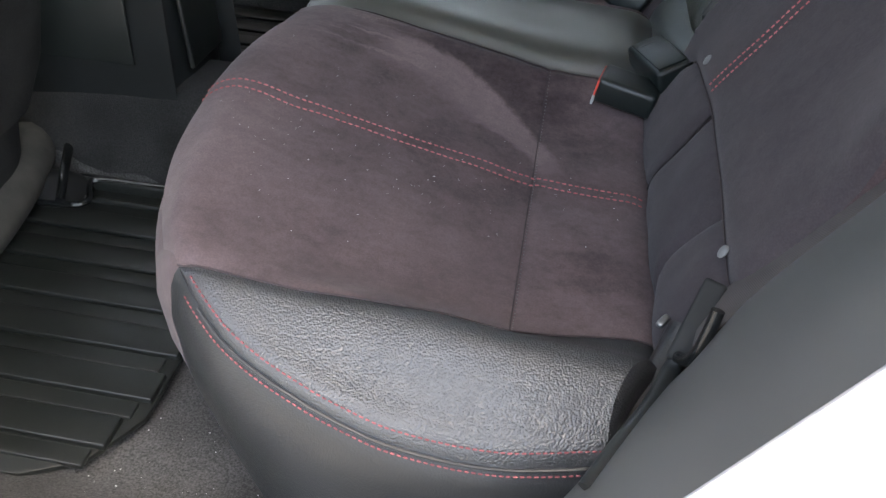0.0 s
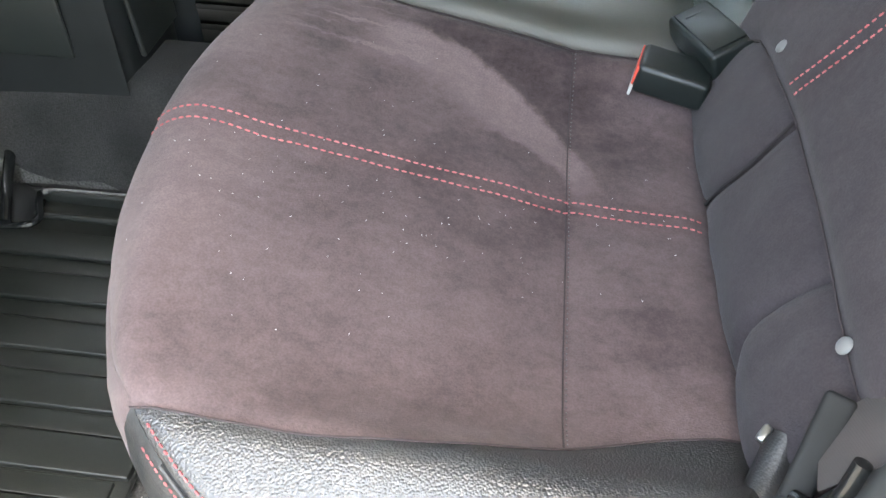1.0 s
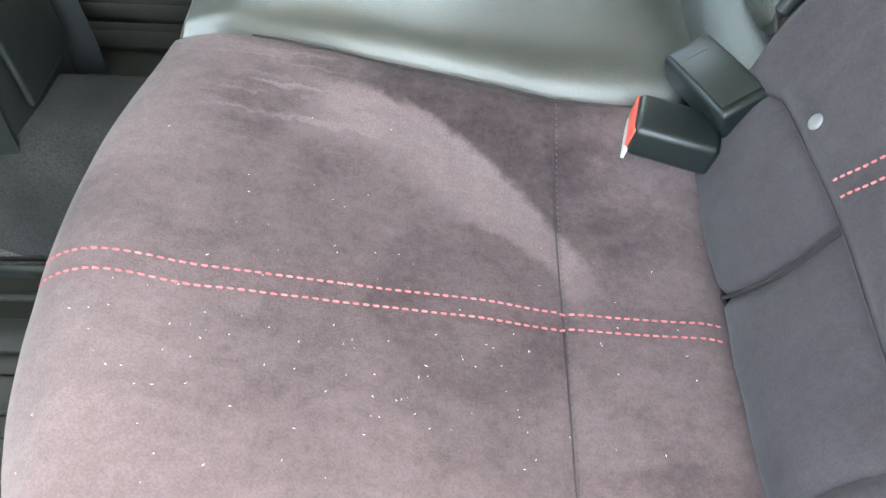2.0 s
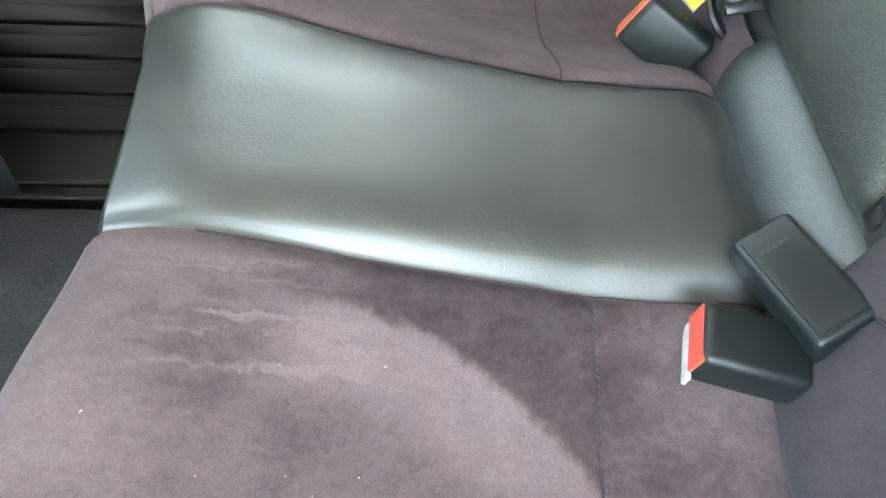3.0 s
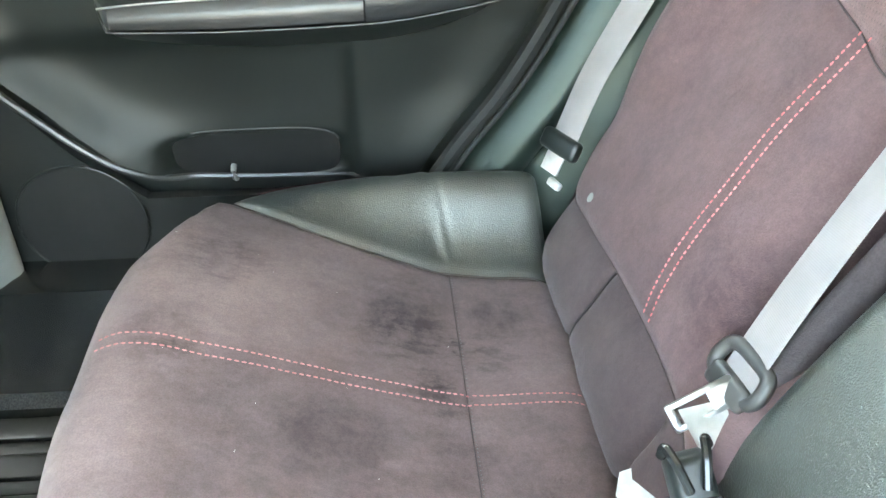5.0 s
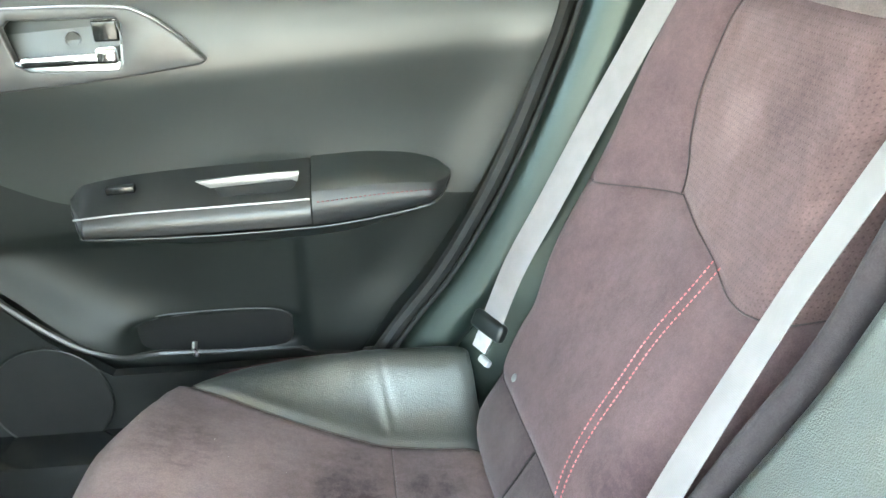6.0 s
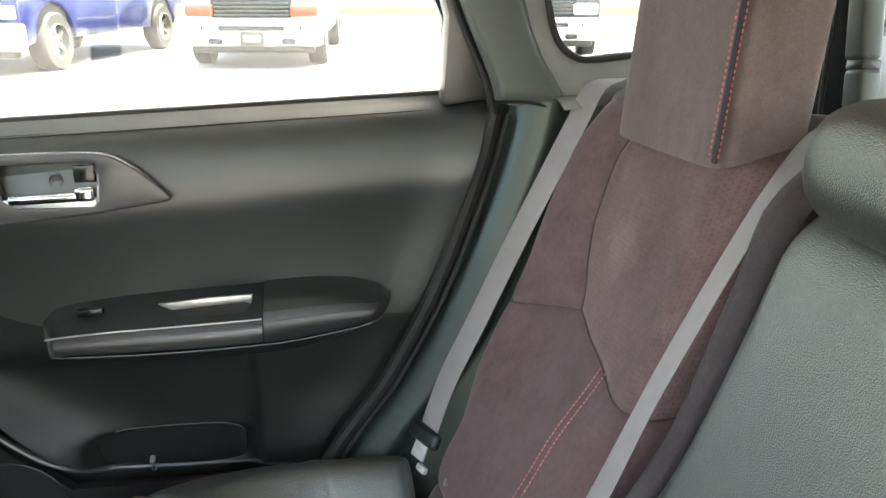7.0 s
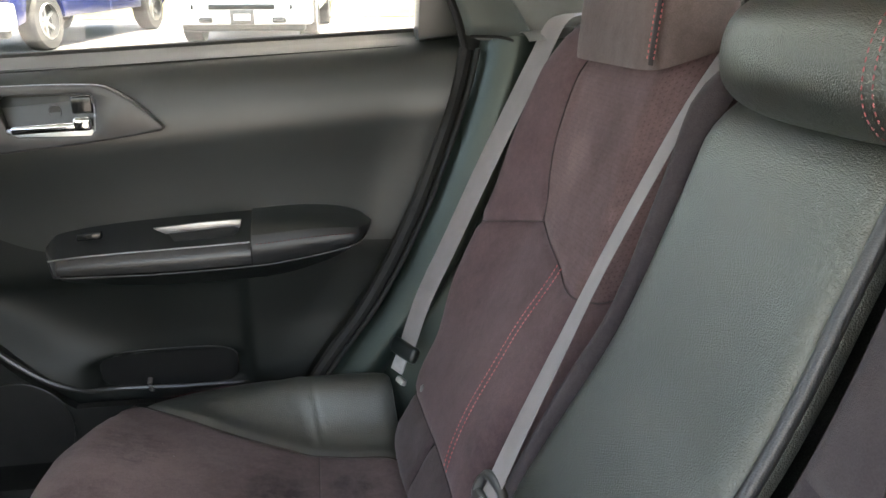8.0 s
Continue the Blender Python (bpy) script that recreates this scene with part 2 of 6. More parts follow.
PANEL = material("door_plastic", (0.0152, 0.0190, 0.0174), 0.40, dark=(0.0120, 0.0150, 0.0138), scale=10, bump=0.12, bump_scale=900, rough_var=0.04, spec=0.78)
# the door plastic again, darkened to paint in the shade low on the door
PANEL_SHADED = material("shaded_door_plastic", (0.0095, 0.0121, 0.0111), 0.46, dark=(0.0068, 0.0086, 0.0080), scale=10, bump=0.15, bump_scale=900, rough_var=0.05, spec=0.36)
BLACK = material("black_plastic", (0.016, 0.018, 0.018), 0.38, scale=20, bump=0.1, bump_scale=900, rough_var=0.06)
GLOSS = material("gloss_plastic", (0.012, 0.013, 0.013), 0.2, scale=20, rough_var=0.05)
BUCKLE = material("buckle_plastic", (0.010, 0.014, 0.0135), 0.37, scale=30, bump=0.12, bump_scale=1200, rough_var=0.06)
SILVER = material("satin_silver", (0.42, 0.42, 0.41), 0.34, metal=0.8, scale=40, rough_var=0.05)
GREYTRIM = material("grey_trim", (0.055, 0.055, 0.055), 0.33, metal=0.2, scale=30, rough_var=0.012)
CHROME = material("chrome", (0.75, 0.76, 0.76), 0.12, metal=1.0, scale=30)
WEBBING = material("webbing", (0.200, 0.188, 0.194), 0.7, dark=(0.172, 0.162, 0.167), scale=30, bump=0.12, bump_scale=420, kind="weave", sheen=0.2)
WEBBING_DARK = material("dark_webbing", (0.064, 0.056, 0.055), 0.75, dark=(0.052, 0.046, 0.045), scale=30, bump=0.12, bump_scale=420, kind="weave")
THREAD = material("red_thread", (0.43, 0.130, 0.130), 0.8, dark=(0.31, 0.070, 0.075), scale=120)
DARK_THREAD = material("dark_red_thread", (0.080, 0.022, 0.024), 0.9, scale=160)
DULL_THREAD = material("dull_red_thread", (0.30, 0.085, 0.090), 0.85, dark=(0.18, 0.050, 0.055), scale=160)
PALE_THREAD = material("pale_thread", (0.40, 0.165, 0.165), 0.7, dark=(0.29, 0.095, 0.098), scale=120)
RUBBER = material("rubber_mat", (0.017, 0.019, 0.017), 0.40, dark=(0.012, 0.014, 0.012), scale=12, fine=0.1, bump=0.2, bump_scale=600, rough_var=0.08)
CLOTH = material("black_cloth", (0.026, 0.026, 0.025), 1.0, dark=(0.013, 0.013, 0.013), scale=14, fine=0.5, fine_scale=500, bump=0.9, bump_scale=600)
CARPET = material("carpet", (0.088, 0.086, 0.082), 1.0, dark=(0.046, 0.045, 0.043), scale=9, fine=0.55, fine_scale=420, bump=0.9, bump_scale=500)
# trim plastic with the doorway's skylight painted in as a lighter grey
TRIM_SKYLIT = material("skylit_trim_plastic", (0.088, 0.091, 0.090), 0.46, dark=(0.074, 0.077, 0.076), scale=8, bump=0.12, bump_scale=900, rough_var=0.05)
HEADLINER = material("headliner", (0.66, 0.65, 0.62), 0.95, dark=(0.58, 0.57, 0.545), scale=30, bump=0.2, bump_scale=900)
ORANGE = material("orange_button", (0.75, 0.16, 0.07), 0.45, scale=60)
RED = material("red_button", (0.75, 0.09, 0.06), 0.4, scale=60)
PAPER = material("paper", (0.55, 0.55, 0.53), 0.7, dark=(0.40, 0.40, 0.385), scale=60)
YELLOW = material("yellow_print", (0.80, 0.62, 0.04), 0.6, scale=60)
INK = material("ink", (0.05, 0.05, 0.05), 0.7, scale=60)
LINT = material("lint", (0.75, 0.74, 0.72), 0.9, scale=60)
WHITE_PAINT = material("white_paint", (0.62, 0.63, 0.64), 0.25, scale=6, coat=0.6)
RUBBER_SEAL = material("seal_rubber", (0.008, 0.009, 0.009), 0.75, scale=30, rough_var=0.06)
NEAR_BLACK = material("near_black", (0.004, 0.0045, 0.0045), 0.95, scale=40)
ASPHALT = material("asphalt", (0.165, 0.160, 0.156), 0.9, dark=(0.12, 0.117, 0.115), scale=0.7, fine=0.25, fine_scale=60, bump=0.6, bump_scale=90)
GRASS = material("grass", (0.045, 0.070, 0.014), 0.95, dark=(0.075, 0.052, 0.026), scale=1.3, fine=0.5, fine_scale=14)
BLUE_PAINT = material("blue_paint", (0.010, 0.018, 0.085), 0.25, scale=2, coat=0.8)
TYRE = material("tyre", (0.03, 0.03, 0.03), 0.8, scale=20)
LAMP = material("headlamp", (0.26, 0.050, 0.030), 0.15, scale=9)
CLEAR_LAMP = material("clear_lamp", (0.30, 0.42, 0.48), 0.1, scale=9)


def glass(name, tint=(0.85, 0.9, 0.88)):
    m = bpy.data.materials.new(name)
    m.use_nodes = True
    b = m.node_tree.nodes["Principled BSDF"]
    b.inputs["Base Color"].default_value = (*tint, 1)
    b.inputs["Roughness"].default_value, b.inputs["Transmission Weight"].default_value = 0.0, 1.0
    b.inputs["IOR"].default_value = 1.45
    return m


GLASS = glass("car_glass")

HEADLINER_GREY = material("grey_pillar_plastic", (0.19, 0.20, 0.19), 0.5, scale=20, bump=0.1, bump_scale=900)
GREYGRIP = material("grey_grip", (0.036, 0.036, 0.035), 0.42, scale=40, bump=0.1, bump_scale=900)
FOAM = material("grey_foam", (0.085, 0.080, 0.068), 0.9, dark=(0.058, 0.055, 0.047), scale=30, bump=0.4, bump_scale=300)
BRIGHT_METAL = material("bright_metal", (0.55, 0.55, 0.55), 0.34, metal=0.35, scale=60)
CHROME_DARK = material("worn_metal", (0.35, 0.36, 0.36), 0.3, metal=1.0, scale=40)


# ---- mesh helpers ----
def part(name, bm, mat, parent=None, label="", smooth=True, sharp=40):
    """Links a bmesh as one mesh object, under a thing or under a part."""
    bmesh.ops.recalc_face_normals(bm, faces=bm.faces)
    me = bpy.data.meshes.new(name)
    bm.to_mesh(me)
    bm.free()
    me.materials.append(mat)
    if smooth:
        me.shade_smooth()
        me.set_sharp_from_angle(angle=radians(sharp))
    ob = new(name, me)
    ob.parent = parent
    if label:
        tagged(ob, label)
    return ob


def thing(name, label, category, group="", kind="", at=(0, 0, 0)):
    ob = new(name)
    ob.empty_display_size = 0.05
    ob.location = at
    return tagged(ob, label, category, group, kind)


def curve_of(xs, ys):
    """A smooth function through the points, with no overshoot."""
    xs, ys = np.array(xs, float), np.array(ys, float)
    d = np.diff(ys) / np.diff(xs)
    m = np.zeros(len(xs))
    for i in range(1, len(xs) - 1):
        m[i] = 0 if d[i - 1] * d[i] <= 0 else 2 * d[i - 1] * d[i] / (d[i - 1] + d[i])
    m[0], m[-1] = d[0], d[-1]

    def f(v):
        v = min(max(v, xs[0]), xs[-1])
        i = min(max(int(np.searchsorted(xs, v)) - 1, 0), len(xs) - 2)
        h = xs[i + 1] - xs[i]
        t = (v - xs[i]) / h
        return (ys[i] * (1 + 2 * t) * (1 - t) ** 2 + m[i] * h * t * (1 - t) ** 2 + ys[i + 1] * t * t * (3 - 2 * t) + m[i + 1] * h * t * t * (t - 1))
    return f


def smooth_path(points, per=8, closed=False):
    """Catmull-Rom points along a coarse path."""
    p = [Vector(q) for q in points]
    n, out = len(p), []
    for i in range(n if closed else n - 1):
        a, b, c, d = (p[(i - 1) % n] if closed or i else p[0] * 2 - p[1]), p[i], p[(i + 1) % n], (p[(i + 2) % n] if closed or i + 2 < n else p[-1] * 2 - p[-2])
        for k in range(per):
            t = k / per
            out.append(0.5 * (2 * b + (c - a) * t + (2 * a - 5 * b + 4 * c - d) * t * t + (3 * b - a - 3 * c + d) * t ** 3))
    if not closed:
        out.append(p[-1])
    return out


def sheet(rows, closed=False, bm=None, caps=False):
    """A skin over rows of points; closed joins each row's end to its start."""
    bm = bm or bmesh.new()
    vs = [[bm.verts.new(p) for p in r] for r in rows]
    for a, b in zip(vs, vs[1:]):
        n = len(a)
        for i in range(n if closed else n - 1):
            q = [a[i], a[(i + 1) % n], b[(i + 1) % n], b[i]]
            if len({v.co.to_tuple(6) for v in q}) == 4:
                bm.faces.new(q)
            elif len({v.co.to_tuple(6) for v in q}) == 3:
                u = []
                for v in q:
                    if v.co.to_tuple(6) not in [w.co.to_tuple(6) for w in u]:
                        u.append(v)
                bm.faces.new(u)
    if caps:
        bm.faces.new(vs[0][::-1])
        bm.faces.new(vs[-1])
    return bm


def tube(path, radius, sides=10, bm=None, closed=False, flat=1.0):
    """A round bar along a path of points."""
    path = [Vector(p) for p in path]
    rows, n = [], len(path)
    up = Vector((0, 0, 1))
    for i, p in enumerate(path):
        t = (path[(i + 1) % n] - path[i - 1]) if closed else path[min(i + 1, n - 1)] - path[max(i - 1, 0)]
        t.normalize()
        s = t.cross(up)
        if s.length < 1e-3:
            s = t.cross(Vector((0, 1, 0)))
        s.normalize()
        u = s.cross(t)
        rows.append([p + s * radius * math.cos(a) + u * radius * flat * math.sin(a) for a in (2 * math.pi * k / sides for k in range(sides))])
    if closed:
        rows.append(rows[0])
    b = sheet(rows, True, bm, caps=not closed)
    if closed:
        bmesh.ops.remove_doubles(b, verts=b.verts, dist=1e-6)
    return b


def strap(path, wide, width, thick, bm=None):
    """A flat band along a path; wide gives the direction of its width at each point or for all."""
    path = [Vector(p) for p in path]
    rows = []
    for i, p in enumerate(path):
        t = (path[min(i + 1, len(path) - 1)] - path[max(i - 1, 0)]).normalized()
        w = Vector(wide[i] if isinstance(wide, list) else wide)
        w = (w - t * w.dot(t)).normalized()
        u = t.cross(w)
        h, k = width / 2, thick / 2
        rows.append([p + w * a + u * b for a, b in ((-h, -k * 0.4), (-h + 0.002, -k), (h - 0.002, -k), (h, -k * 0.4), (h, k * 0.4), (h - 0.002, k), (-h + 0.002, k), (-h, k * 0.4))])
    return sheet(rows, True, bm, caps=True)


def box(size, m=None, bevel=0.004, segments=3, bm=None, taper=None):
    """A block with rounded edges. taper scales its top."""
    b = bmesh.new()
    bmesh.ops.create_cube(b, size=1)
    for v in b.verts:
        s = taper if taper and v.co.z > 0 else (1, 1)
        v.co = Vector((v.co.x * size[0] * s[0], v.co.y * size[1] * s[1], v.co.z * size[2]))
    if bevel:
        bmesh.ops.bevel(b, geom=b.edges[:], offset=bevel, segments=segments, profile=0.5, affect="EDGES")
    if m is not None:
        bmesh.ops.transform(b, matrix=m, verts=b.verts)
    if bm is None:
        return b
    me = bpy.data.meshes.new("tmp")
    b.to_mesh(me)
    b.free()
    bm.from_mesh(me)
    bpy.data.meshes.remove(me)
    return bm


def plate(outline, holes, thick, m, bevel=0.0):
    """A flat plate with an outline and holes (2D lists), extruded by thick along its local z, posed by m."""
    bm = bmesh.new()
    edges = []
    for loop in (outline, *holes):
        vs = [bm.verts.new((p[0], p[1], 0)) for p in loop]
        edges += [bm.edges.new((vs[i], vs[(i + 1) % len(vs)])) for i in range(len(vs))]
    bmesh.ops.triangle_fill(bm, edges=edges, use_beauty=True)
    r = bmesh.ops.extrude_face_region(bm, geom=bm.faces[:])
    bmesh.ops.translate(bm, verts=[v for v in r["geom"] if isinstance(v, bmesh.types.BMVert)], vec=(0, 0, thick))
    if bevel:
        rim = [e for e in bm.edges if len(e.link_faces) == 2 and e.calc_face_angle(0) > 1.0]
        bmesh.ops.bevel(bm, geom=rim, offset=bevel, segments=2, profile=0.5, affect="EDGES")
    bmesh.ops.transform(bm, matrix=m, verts=bm.verts)
    return bm


def stitches(path, pitch, length, radius, normal, bm=None):
    """Thread dashes along a path, each a small raised lozenge."""
    bm = bm or bmesh.new()
    path = [Vector(p) for p in path]
    acc, nxt = 0.0, pitch * 0.5
    for a, b in zip(path, path[1:]):
        d = (b - a).length
        if d < 1e-6:
            continue
        t = (b - a) / d
        while nxt <= acc + d:
            c = a + t * (nxt - acc)
            up = Vector(normal(c)) if callable(normal) else Vector(normal)
            s = t.cross(up).normalized()
            up = s.cross(t)
            ends = [bm.verts.new(c - t * length / 2), bm.verts.new(c + t * length / 2)]
            mid = [bm.verts.new(c + t * k * length * 0.3 + v) for k in (-1, 1) for v in (s * radius, up * radius, -s * radius)]
            for i in range(2):
                bm.faces.new((ends[0], mid[i], mid[i + 1]))
                bm.faces.new((ends[1], mid[i + 4], mid[i + 3]))
                bm.faces.new((mid[i], mid[i + 3], mid[i + 4], mid[i + 1]))
            nxt += pitch
        acc += d
    return bm


def spaced(a, b, n, ends=1.0):
    """n+1 values from a to b, closer together at both ends."""
    return [a + (b - a) * ((1 - ends) * k / n + ends * (0.5 - 0.5 * math.cos(math.pi * k / n))) for k in range(n + 1)]


# ---- the ground outside ----
def lot_z(x, y):
    """The parking lot falls towards the car."""
    return -0.024 + 0.054 * min(y, 24) + 0.0035 * max(-8, min(8, x))


bm = bmesh.new()
xs = [-400, -120, -40, -12, -8, -4, 0, 4, 8, 12, 40, 120, 400]
ys = [-400, -120, -40, -12, -4, 0, 4, 8, 12, 16, 18]
sheet([[(x, y, lot_z(x, max(y, -3))) for x in xs] for y in ys], bm=bm)
tagged(part("ground", bm, ASPHALT), "pale sunlit asphalt of a parking lot", "ground", kind="structure")
bm = sheet([[(x, y, lot_z(x, y) + 0.02 + (0.25 if y > 19 else 0) + 0.05 * noise.noise((x, y, 0))) for x in range(-80, 81, 4)] for y in (18, 19, 20, 24, 30, 60, 150, 400)])
tagged(part("verge", bm, GRASS), "dry green grass verge behind the parking lot", "grass", kind="structure")

# ---- the car's shell ----
def wall(name, outline, holes, thick, m, mat, label, bevel=0.0, category="trim"):
    return tagged(part(name, plate(outline, holes, thick, m, bevel), mat, sharp=30), label, category, kind="structure")


SIDE = Matrix(((1, 0, 0, 0), (0, 0, 1, 0), (0, 1, 0, 0), (0, 0, 0, 1)))      # local x, y, z to world x, z, y
ACROSS = Matrix(((0, 0, 1, 0), (1, 0, 0, 0), (0, 1, 0, 0), (0, 0, 0, 1)))    # local x, y, z to world y, z, x


def side_at(y):
    return Matrix.Translation((0, y, 0)) @ SIDE


def across_at(x):
    return Matrix.Translation((x, 0, 0)) @ ACROSS


# floor pan, raised sill strips and roof
bm = bmesh.new()
rows = []
for i in range(45):
    x = -2.1 + i * 0.09
    row = []
    for j in range(81):
        y = -0.74 + j * 0.0185
        hump = 0.172 * math.exp(-((y + 0.01) / 0.085) ** 6)
        rise = 0.070 * (1 / (1 + math.exp((abs(y) - 0.635) * -50)))
        boot = 0.20 / (1 + math.exp(-(x - 0.25) * 40))
        row.append((x, y, 0.262 + hump + rise + boot + 0.004 * noise.noise((x * 7, y * 7, 2))))
    rows.append(row)
tagged(part("floor", sheet(rows), CARPET), "dusty grey-black carpet over the car's floor and tunnel", "carpet", kind="structure")
rows = [[(x, y, 1.455 - 0.045 * (abs(y) / 0.8) ** 4 - 0.06 * max(0, abs(x - 0.1) - 0.6) ** 2 + d) for y in [-0.80 + 0.08 * k for k in range(21)]]
        for d in (0, 0.03) for x in ([-0.87 + 0.1 * k for k in range(21)] if d == 0 else [1.13 - 0.1 * k for k in range(21)])]
tagged(part("ceiling", sheet(rows), HEADLINER), "pale grey cloth headliner under the roof", "headliner", kind="structure")

# a dark sheet over the tunnel carpet, added to paint in its shade
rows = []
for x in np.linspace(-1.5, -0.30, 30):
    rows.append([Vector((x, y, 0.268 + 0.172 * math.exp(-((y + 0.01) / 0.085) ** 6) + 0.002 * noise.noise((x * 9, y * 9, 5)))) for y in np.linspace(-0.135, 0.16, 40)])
tagged(part("trim_tunnel_shade", sheet(rows), CLOTH), "dark sheet over the floor tunnel carpet, added for its shade", "carpet", kind="structure")

# far flank: the body round the rear door, with the window openings; the glass leans in to the roof
FLANK = [(-2.1, 0.18), (1.5, 0.18), (1.52, 1.02), (1.12, 1.445), (-0.86, 1.445), (-1.75, 1.02), (-2.1, 0.98)]
WINDOWS = [[(-1.55, 1.06), (-0.72, 1.075), (-0.72, 1.40), (-0.90, 1.40)],
           [(-0.63, 1.075), (0.205, 1.120), (0.190, 1.25), (0.13, 1.40), (-0.63, 1.405)],
           [(0.345, 1.215), (0.362, 1.197), (0.395, 1.19), (0.85, 1.235), (0.78, 1.38), (0.34, 1.395), (0.320, 1.30)]]
wall("wall_far", FLANK, WINDOWS, 0.03, side_at(0.80), PANEL, "dark inner side of the car body with window openings", 0.0, "car body")
# near flank: the rear door stands open, so its opening is free
wall("wall_near", FLANK,
     [WINDOWS[0], [(-0.63, 0.36), (-0.20, 0.36), (-0.04, 0.46), (0.051, 0.60), (0.1134, 0.72), (0.181, 0.85), (0.285, 1.05), (0.285, 1.14), (0.13, 1.405), (-0.63, 1.405)], WINDOWS[2]], 0.04,
     side_at(-0.85), WHITE_PAINT, "white painted body side round the open rear doorway", 0.006, "car body")
# unseen lining, added to keep white reflections off the far door
wall("trim_near_lining", FLANK,
     [WINDOWS[0], [(-0.63, 0.36), (-0.20, 0.36), (-0.04, 0.46), (0.051, 0.60), (0.1134, 0.72), (0.181, 0.85), (0.285, 1.05), (0.285, 1.14), (0.13, 1.405), (-0.63, 1.405)], WINDOWS[2]], 0.004,
     side_at(-0.808), CLOTH, "unseen black lining inside the near body side, added to cut reflections")
wall("wall_front", [(-0.80, 0.18), (0.80, 0.18), (0.80, 0.98), (-0.80, 0.98)], [], 0.04, across_at(-1.75), PANEL, "dark bulkhead under the windscreen", 0.0, "car body")
wall("wall_rear", [(-0.80, 0.18), (0.80, 0.18), (0.80, 1.02), (-0.80, 1.02)], [], 0.04, across_at(1.46), PANEL, "dark tailgate under the rear window", 0.0, "car body")
for name, rows in (("window_front", [[(-1.72, y, 1.0), (-0.87, y * 0.85, 1.43)] for y in (-0.76, 0.76)]), ("window_rear", [[(1.47, y, 1.04), (1.08, y * 0.85, 1.42)] for y in (-0.74, 0.74)])):
    b = sheet(rows)
    r = bmesh.ops.solidify(b, geom=b.faces[:], thickness=0.004)
    q = tagged(part(name, b, GLASS, smooth=False), "sloping clear car window", "window", kind="structure")
    q.visible_shadow = False


# ---- rear bench cushion ----
CENTRE = -0.030
front_t = curve_of([-0.34, 0, 0.18, 0.4, 0.65, 0.82, 0.92, 1.0], [0.524, 0.530, 0.547, 0.571, 0.600, 0.617, 0.616, 0.606])
TIP = {-1: 0.70, 1: 0.72}      # where the leather bolster ends in front
HALF_W = {-1: curve_of([-0.34, 0, 0.173, 0.30, 0.43, 0.55, 0.61, 0.65, 0.69, 0.73, 0.80, 0.883, 0.96, 1.0], [0.676, 0.688, 0.687, 0.682, 0.6705, 0.652, 0.637, 0.625, 0.610, 0.593, 0.563, 0.508, 0.430, 0.34]),
          1: curve_of([-0.34, 0, 0.3, 0.55, 0.72, 0.80, 0.87, 0.935, 0.98, 1.0], [0.684, 0.690, 0.682, 0.660, 0.626, 0.604, 0.576, 0.532, 0.476, 0.40])}
LOBE = {-1: curve_of([0, 0.06, 0.12, 0.2, 0.28, 0.42, 0.7], [0.303, 0.304, 0.314, 0.340, 0.353, 0.353, 0.352]),
        1: curve_of([0, 0.06, 0.12, 0.2, 0.28, 0.42, 0.7], [0.303, 0.304, 0.311, 0.332, 0.350, 0.366, 0.370])}


def half_w(t, sg):
    return HALF_W[sg](t)


OUTER = {-1: curve_of([-0.29, -0.24, -0.2, -0.15, -0.1, -0.05, 0, 0.06, 0.13], [0.616, 0.609, 0.610, 0.611, 0.604, 0.593, 0.574, 0.550, 0.534]), 1: curve_of([-0.29, -0.262, -0.2, -0.1, 0, 0.13], [0.634, 0.625, 0.598, 0.567, 0.552, 0.540])}


def outer_seam(x, sg):
    return OUTER[sg](x)


INNER = {-1: curve_of([-0.33, -0.27, -0.19, -0.13, -0.09, -0.03, 0.05, 0.13], [0.074, 0.078, 0.088, 0.095, 0.098, 0.101, 0.104, 0.104]),
         1: curve_of([-0.33, -0.28, -0.22, -0.18, -0.14, -0.10, -0.05, 0, 0.05, 0.13], [0.122, 0.128, 0.122, 0.114, 0.105, 0.097, 0.090, 0.085, 0.082, 0.085])}


def inner_seam(x, sg):
    return INNER[sg](x)




def lobe(y):
    return LOBE[-1 if y < CENTRE else 1](abs(y - CENTRE))


def rear_cut(y):
    """The rear corners of the bench are cut off at a slant."""
    k = max(0.0, min(1.0, (abs(y) - 0.54) / 0.12))
    return 1 - (0.40 if y < 0 else 0.10) * k * k * (3 - 2 * k)


swell_far = curve_of([-0.24, -0.2, -0.1, 0.0, 0.13], [0.0, 0.010, 0.045, 0.078, 0.082])
swell_near = curve_of([-0.24, -0.2, -0.1, 0.0, 0.13], [0.0, 0.008, 0.028, 0.046, 0.046])


middle_z = curve_of([-0.34, 0, 0.2, 0.45, 0.7, 0.85, 1.0], [0.578, 0.585, 0.592, 0.602, 0.610, 0.611, 0.602])


def cushion_xy(t, y):
    return -t * (0.37 * rear_cut(y) if t < 0 else lobe(y))


RIM = np.array([(cushion_xy(t, sg * half_w(t, sg)), sg * half_w(t, sg)) for sg, ts in ((-1, np.linspace(-0.34, 1, 160)), (1, np.linspace(1, -0.34, 160))) for t in ts])


def rim_gap(x, y):
    a, b = RIM[:-1], RIM[1:]
    d = b - a
    k = np.clip(((x - a[:, 0]) * d[:, 0] + (y - a[:, 1]) * d[:, 1]) / np.maximum((d ** 2).sum(1), 1e-12), 0, 1)
    return float(np.sqrt(((a + d * k[:, None] - (x, y)) ** 2).sum(1).min()))


